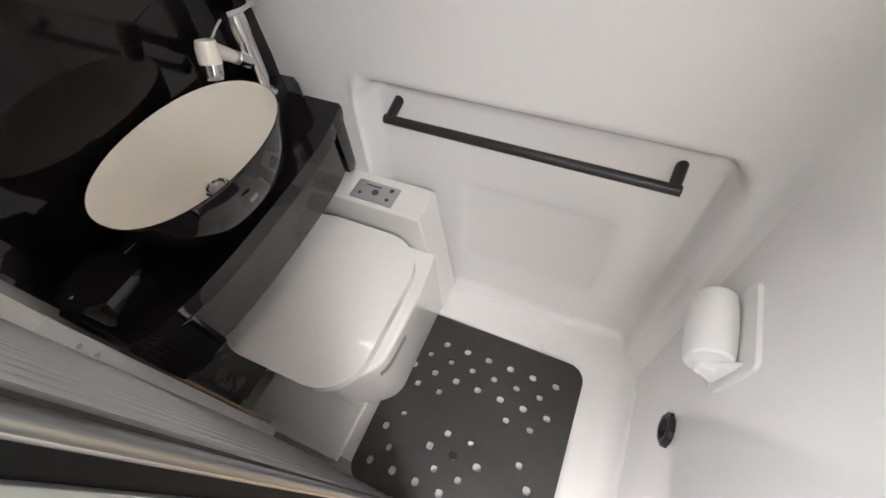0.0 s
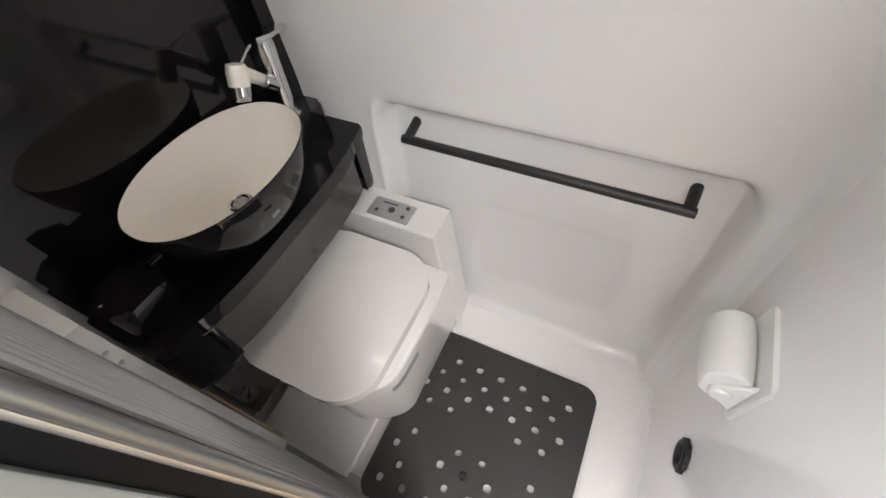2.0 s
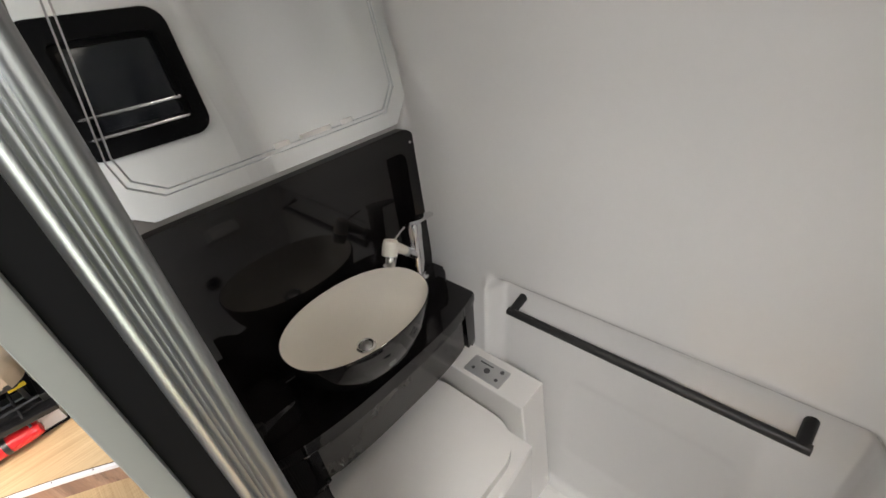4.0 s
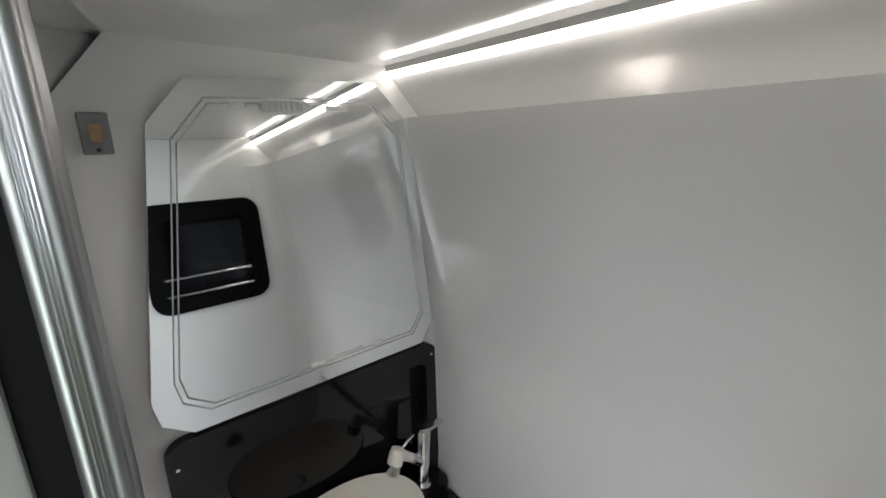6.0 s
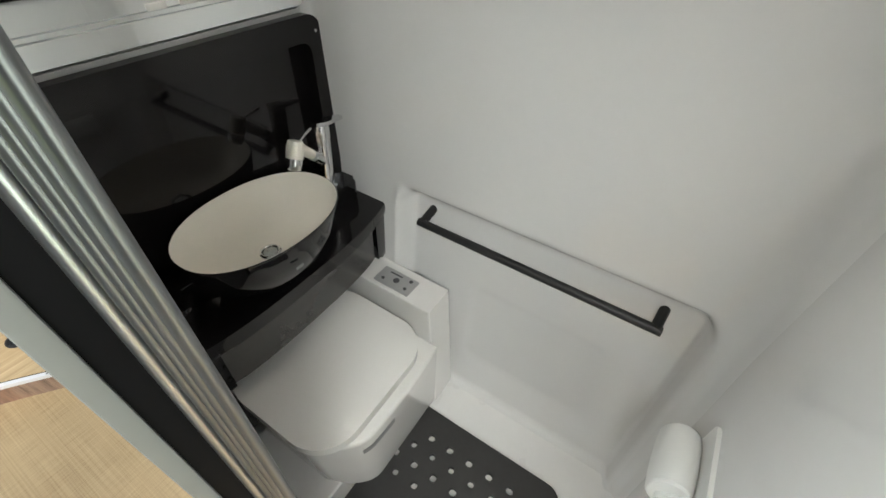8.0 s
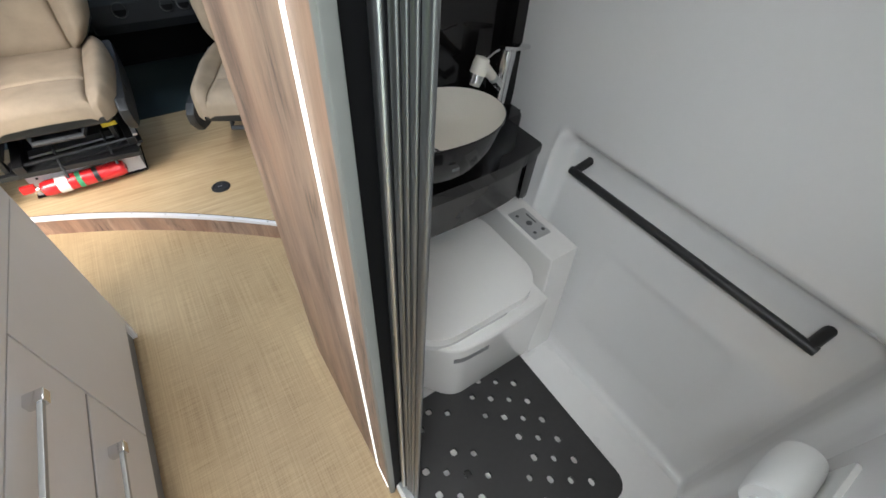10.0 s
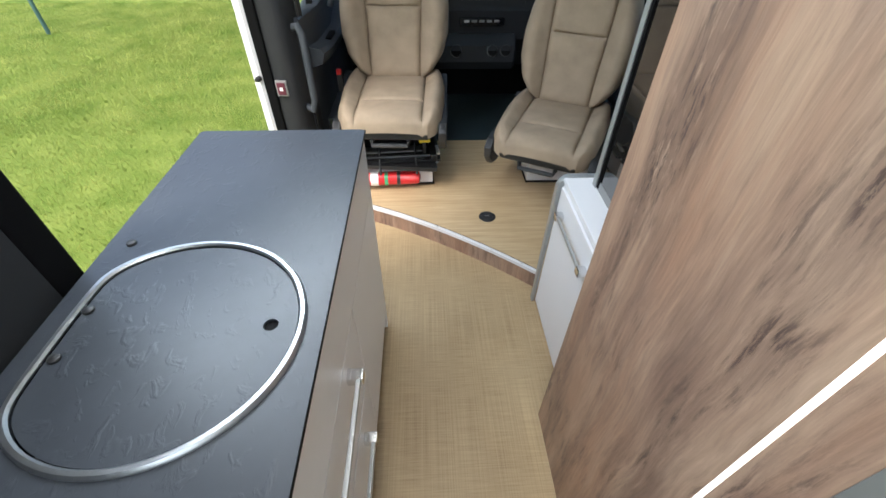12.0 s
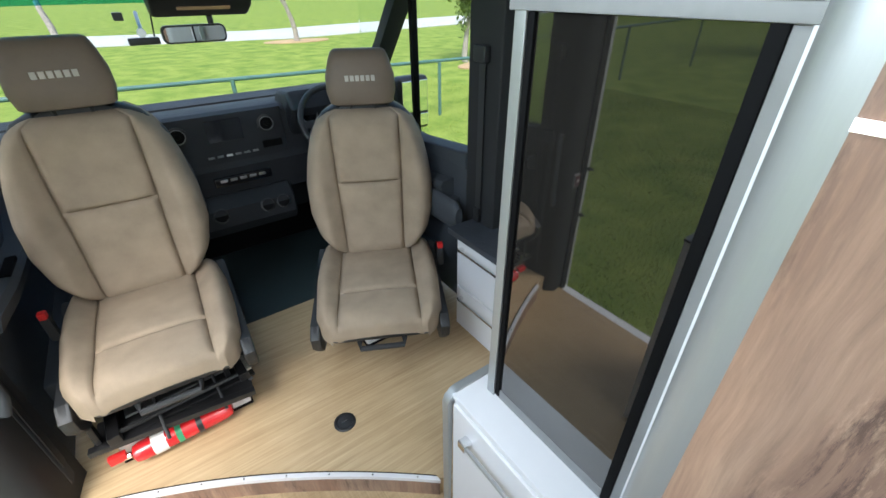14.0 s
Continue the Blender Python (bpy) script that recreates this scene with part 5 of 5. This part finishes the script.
def cab_door(sx, name):
    """Cab door: trim below the glass, quarter bar, mirror outside."""
    def X(a):
        return sx * a
    d = thing(name, "dark grey cab door with armrest and clear window", "door", (sx * 0.92, 2.5, 0.1), kind="structure")
    def bx(a, b, *r, **k):
        return box(min(X(a), X(b)), max(X(a), X(b)), *r, **k)
    part("trim", bx(0.86, 0.95, 2.05, 3.45, 0.15, 0.94, bev=0.02), DOOR_TRIM, d)
    part("sill", prism([(2.05, 0.92), (2.05, 1.0), (2.5, 0.955), (3.5, 1.02), (3.5, 0.92)], "x", X(0.85), X(0.95), 0.01), DOOR_TRIM, d)
    part("pocket", bx(0.80, 0.87, 2.3, 3.1, 0.2, 0.42, bev=0.02), DOOR_TRIM, d)
    a = part("armrest", loft([[(X(xx), y, z + dz) for xx, dz in ((0.87, -0.05), (0.80, -0.03), (0.785, 0.02), (0.80, 0.04), (0.87, 0.05))] for y, z in ((2.15, 0.80), (2.4, 0.76), (2.8, 0.74), (3.05, 0.84))]), DOOR_TRIM, d)
    # black block for the shade of a grip; nothing is hollowed out
    part("grip_shade", bx(0.80, 0.83, 2.45, 2.6, 0.775, 0.806), SEAL, a)
    part("grab_bar", tube([(X(0.83), 2.72, 0.9), (X(0.80), 2.73, 1.0), (X(0.81), 2.72, 1.22), (X(0.84), 2.71, 1.3)], 0.018, 10), DOOR_TRIM, d)
    part("quarter_bar", box(min(X(0.885), X(0.915)), max(X(0.885), X(0.915)), 2.51, 2.54, 0.93, 1.68), SEAL, d)
    g = part("pane", bx(0.9, 0.906, 2.05, 3.1, 0.95, 1.85), GLASS, d)
    g.visible_shadow = False
    m = thing("door_mirror", "tall black door mirror with two mirror faces", "mirror", (sx * 1.1, 3.05, 1.0), "door mirrors")
    part("housing", bx(1.07 + 0.04 * sx, 1.30 + 0.04 * sx, 3.06, 3.16, 0.8, 1.14, bev=0.03, seg=3), BLACK_MAT, m)
    part("mirror_face", bx(1.09 + 0.04 * sx, 1.28 + 0.04 * sx, 3.052, 3.062, 0.92, 1.115, bev=0.004), MIRROR, m)
    part("wide_face", bx(1.09 + 0.04 * sx, 1.28 + 0.04 * sx, 3.052, 3.062, 0.825, 0.905, bev=0.004), MIRROR, m)
    part("arm", bx(0.92, 1.13, 3.09, 3.14, 0.9, 0.98, bev=0.01), BLACK_MAT, m)


cab_door(-1, "door_cab_left")
cab_door(1, "door_cab_right")
structure("pillar_b_right", box(0.86, 0.98, 1.86, 2.06, 0.1, 2.12, 0.015), PILLAR, "dark trimmed door pillar behind the driver's door", "pillar")
arm = thing("armrest", "grey plastic armrest beside the driver's seat", "armrest", (0.78, 2.12, 0.7))
part("pad", loft([[(0.78 + 0.035 * math.cos(a * math.pi / 8) * k, y, 0.72 + 0.075 * math.sin(a * math.pi / 8) * k) for a in range(16)] for y, k in ((2.0, 0.6), (2.03, 0.95), (2.15, 1.0), (2.3, 0.9), (2.34, 0.5))]), DOOR_TRIM, arm)
part("arm", box(0.80, 0.87, 2.1, 2.2, 0.68, 0.76, 0.01), DOOR_TRIM, arm)
belt = thing("seat_belt", "dark seat belt hanging from the door pillar", "seat belt", (0.85, 1.95, 0.7))
part("webbing", prism([(1.935, 0.72), (1.97, 0.72), (1.975, 1.4), (1.94, 1.4)], "x", 0.848, 0.851), SEAT_PLASTIC, belt)
part("guide", box(0.825, 0.858, 1.92, 1.99, 1.38, 1.44, 0.008), SEAT_PLASTIC, belt)
part("tongue", box(0.838, 0.858, 1.935, 1.97, 0.70, 0.77, 0.004), BLACK_MAT, belt)

# passenger side pillar at the sliding doorway
pil = [(-0.86, 2.1), (-0.88, 1.98), (-0.92, 1.94), (-0.985, 1.95), (-1.03, 1.97), (-1.03, 2.14), (-0.85, 2.14)]
structure("pillar_b_left", prism(pil, "z", 0.0, 2.1, 0.0), PILLAR, "dark trimmed pillar of the sliding doorway", "pillar", 60)
structure("seal_b_left", box(-1.03, -0.985, 1.935, 1.965, -0.1, 2.1, 0.008), SEAL, "black door seal on the pillar", "seal")
structure("body_edge_left", prism([(-1.075, 1.955), (-1.045, 1.94), (-1.03, 1.95), (-1.03, 2.2), (-1.075, 2.2)], "z", -0.25, 2.1), BODY_WHITE, "white painted body edge of the doorway", "body edge")
gh = thing("grab_handle", "dark grey plastic grab handle on the pillar", "handle", (-0.83, 2.03, 0.7))
part("bar", tube([(-0.88, 2.02, 0.97), (-0.845, 2.0, 0.98), (-0.83, 1.99, 0.95), (-0.83, 1.985, 0.66), (-0.845, 1.99, 0.61), (-0.88, 2.01, 0.62)], 0.016, 12), DOOR_TRIM, gh)
sw = thing("door_switch", "small maroon door switch on the pillar", "switch", (-0.88, 1.94, 0.8))
sm = Matrix.Translation((-0.955, 1.942, 0.735)) @ pose(0, 0, 0, 0, 0, -5)
part("bezel", turn(box(-0.026, 0.026, -0.008, 0.006, -0.036, 0.036, 0.004), sm), GREY_TRIM, sw)
part("rocker", turn(box(-0.019, 0.019, -0.012, -0.006, -0.028, 0.028, 0.003), sm), PURPLE, sw)
part("mark", turn(box(-0.007, 0.007, -0.0135, -0.0115, -0.008, 0.008), sm), LABEL_W, sw)
for z in (0.78, 0.5):
    st = thing("door_stop", "black rubber door buffer on the body edge", "door stop", (-1.06, 1.945, z), "door buffers")
    part("buffer", lathe([(0.012, 0), (0.012, 0.018), (0.007, 0.02), (0.007, 0.03), (0.001, 0.03)], (-1.045, 1.945, z), (-0.3, -1, 0), 12), BLACK_MAT, st)
belt2 = thing("seat_belt", "dark seat belt beside the passenger seat", "seat belt", (-0.84, 2.12, 0.9))
part("webbing", prism([(2.06, 0.25), (2.1, 0.25), (2.11, 1.35), (2.07, 1.35)], "x", -0.859, -0.856), SEAT_PLASTIC, belt2)
part("guide", box(-0.868, -0.83, 2.05, 2.12, 1.33, 1.4, 0.008), SEAT_PLASTIC, belt2)

# interior mirror, camera box and overhead console at the windscreen
con = thing("roof_console", "dark overhead console at the top of the windscreen", "console", (0.06, 2.8, 1.6))
part("body", prism([(2.62, 1.86), (2.62, 1.66), (2.72, 1.56), (2.8, 1.53), (2.88, 1.6), (2.84, 1.74)], "x", -0.12, 0.25, 0.02, 3), SEAT_PLASTIC, con)
part("amber_strip", prism([(2.708, 1.562), (2.716, 1.554), (2.72, 1.558), (2.712, 1.566)], "x", -0.03, 0.16), WOOD_EDGE, con, "amber strip")
mir = thing("rear_view_mirror", "small black-framed interior mirror", "mirror", (0.03, 2.84, 1.46))
part("frame", prism(rrect(-0.095, 0.148, 1.43, 1.498, 0.02), "y", 2.84, 2.87, 0.006), BLACK_MAT, mir)
part("mirror_face", prism(rrect(-0.087, 0.14, 1.437, 1.491, 0.016), "y", 2.836, 2.8405), MIRROR, mir, "", 5)
part("stem", tube([(0.1, 2.86, 1.48), (0.1, 2.87, 1.58)], 0.012, 8), BLACK_MAT, mir)
dc = thing("dash_camera", "small black camera hung on the windscreen", "camera", (-0.16, 2.9, 1.45))
part("body", box(-0.215, -0.105, 2.86, 2.9, 1.432, 1.458, 0.005), BLACK_MAT, dc)
part("lens", lathe([(0.016, 0), (0.016, 0.03), (0.012, 0.032), (0.001, 0.03)], (-0.16, 2.87, 1.475), (0, 1, 0), 14), ALU, dc)
part("mount", tube([(-0.16, 2.88, 1.458), (-0.155, 2.95, 1.5), (-0.15, 3.05, 1.54)], 0.007, 8), ALU, dc)
part("cable", tube([(-0.12, 2.88, 1.46), (-0.11, 2.9, 1.52), (-0.1, 2.86, 1.6)], 0.003, 6), SEAT_PLASTIC, dc)
ss = thing("rain_sensor", "small black sensor stuck to the windscreen", "sensor", (-0.22, 2.95, 1.53))
part("body", box(-0.235, -0.2, 2.96, 3.04, 1.515, 1.545, 0.004), BLACK_MAT, ss)

# ---- outside ----
GZ = -0.62


def ground_z(x, y):
    return GZ + 0.03 * math.sin(x * 0.35) * math.cos(y * 0.27)


bm = bmesh.new()
N = 60
ex = [math.copysign(abs(u) ** 2.2, u) * 900 for u in [(-1 + 2 * i / N) for i in range(N + 1)]]
g = [[bm.verts.new((x, y, ground_z(x, y) if abs(x) < 40 and abs(y) < 40 else GZ)) for x in ex] for y in ex]
for a, b in zip(g, g[1:]):
    for i in range(N):
        bm.faces.new((a[i], a[i + 1], b[i + 1], b[i]))
structure("ground", bm, GRASS_BASE, "mown green lawn with paler dry patches", "ground", 60)


def lawn(x0, x1, y0, y1, count, h, seed):
    rng = np.random.default_rng(seed)
    px, py = rng.uniform(x0, x1, count), rng.uniform(y0, y1, count)
    a, t = rng.uniform(0, 6.283, count), rng.uniform(-0.6, 0.6, (2, count))
    hh, w = h * rng.uniform(0.5, 1.3, count), rng.uniform(0.002, 0.0045, count)
    z = GZ + 0.03 * np.sin(px * 0.35) * np.cos(py * 0.27)
    v = np.empty((count, 3, 3))
    v[:, 0] = np.stack((px - w * np.cos(a), py - w * np.sin(a), z - 0.004), 1)
    v[:, 1] = np.stack((px + w * np.cos(a), py + w * np.sin(a), z - 0.004), 1)
    v[:, 2] = np.stack((px + hh * t[0], py + hh * t[1], z + hh), 1)
    me = bpy.data.meshes.new("grass")
    me.from_pydata(v.reshape(-1, 3).tolist(), [], np.arange(count * 3).reshape(-1, 3).tolist())
    me.materials.append(GRASS)
    return tagged(new("grass", me), "short green lawn grass blades", "grass", kind="stuff")


lawn(-9.0, -1.2, 0.2, 10.0, 230000, 0.032, 3)
lawn(-5.0, 7.0, 4.2, 12.0, 90000, 0.05, 4)

road = [(-60, 33), (-20, 31), (0, 26.5), (7, 24.6), (14, 25.6), (40, 29), (80, 36), (80, 42), (40, 36), (14, 32.0), (7, 30.5), (0, 32.5), (-20, 38), (-60, 41)]
structure("road", prism(road, "z", GZ - 0.02, GZ + 0.03), ROAD, "pale concrete path curving across the park", "road")
for x, y, rx, ry, lab in ((-0.9, 9.6, 1.9, 0.8, "bare sandy patch of ground by the fence"), (7.1, 23.2, 1.6, 0.8, "bare soil under a young tree"), (11, 12, 2.5, 0.9, "bare sandy soil under a tree")):
    structure("soil_patch", prism(sup(x, y, rx, ry, 2.0, 22), "z", GZ - 0.02, GZ + 0.034), SOIL, lab, "soil")

fence = thing("fence", "dark green pipe rail fence across the lawn", "fence", (0, 7.0, GZ))
FY = 7.8
for i in range(-4, 5):
    x = 1.0 + i * 3.75
    part("post", tube([(x, FY, GZ - 0.05), (x, FY, 0.5 - 0.02 * x)], 0.032, 10), FENCE, fence)
part("top_rail", tube([(x, FY, 0.5 - 0.02 * x) for x in range(-16, 19, 2)], 0.03, 10), FENCE, fence)

rnd = random.Random(7)


def tree(x, y, h, spread, leaves, label, leaf_h, stem=0.34):
    t = thing("tree", label, "tree", (x, y, GZ), "park trees")
    tips = []
    bm = bmesh.new()

    def limb(p, d, length, r, depth):
        q = [p]
        for k in range(4):
            d = (d + Vector((rnd.uniform(-0.16, 0.16), rnd.uniform(-0.16, 0.16), rnd.uniform(-0.02, 0.12)))).normalized()
            q.append(q[-1] + d * length / 4)
        tube(q, [r, r * 0.9, r * 0.8, r * 0.7, r * 0.58], 7, bm)
        tips.extend(q[2:] if depth < 3 else [])
        if depth:
            for k in range(3):
                nd = (d + Vector((rnd.uniform(-1, 1), rnd.uniform(-1, 1), rnd.uniform(-0.1, 0.6))) * spread).normalized()
                limb(q[-1] if k else q[3], nd, length * 0.72, r * 0.55, depth - 1)
    limb(Vector((x, y, GZ - 0.05)), Vector((0, 0, 1)), h * stem, h * 0.022, 3)
    part("trunk", bm, BARK, t)
    if leaves:
        n = leaves
        c = np.array([[*tips[rnd.randrange(len(tips))]] for _ in range(n)])
        rng = np.random.default_rng(int(abs(x * 10)) + 5)
        c = c + rng.normal(0, h * 0.045, (n, 3))
        u, w = rng.normal(0, 1, (n, 3)), rng.normal(0, 1, (n, 3))
        s = leaf_h * rng.uniform(0.6, 1.3, (n, 1))
        u, w = u / np.linalg.norm(u, axis=1, keepdims=True) * s, w / np.linalg.norm(w, axis=1, keepdims=True) * s * 0.55
        v = np.stack((c - u, c + w, c + u, c - w), 1).reshape(-1, 3)
        me = bpy.data.meshes.new("crown")
        me.from_pydata(v.tolist(), [], np.arange(4 * n).reshape(-1, 4).tolist())
        me.materials.append(LEAF)
        ob = new("crown", me)
        ob.parent, ob.matrix_parent_inverse = t, Matrix.Translation((-x, -y, -GZ))
    return t


tree(7.1, 23.2, 6.0, 0.55, 0, "young leafless tree with pale branches", 0.1)
tree(-2.6, 33.0, 8.0, 0.6, 0, "bare tree with spreading pale limbs", 0.1)
tree(9.5, 13.0, 5.0, 0.75, 7000, "leafy green tree beside the fence", 0.09, 0.24)
tree(-14.0, 42.0, 9.0, 0.8, 3500, "leafy park tree far across the lawn", 0.3)
tree(26.0, 46.0, 9.0, 0.8, 3500, "leafy park tree far across the lawn", 0.3)
tree(-22.0, 4.0, 8.0, 0.8, 3000, "leafy park tree beyond the doorway", 0.22)
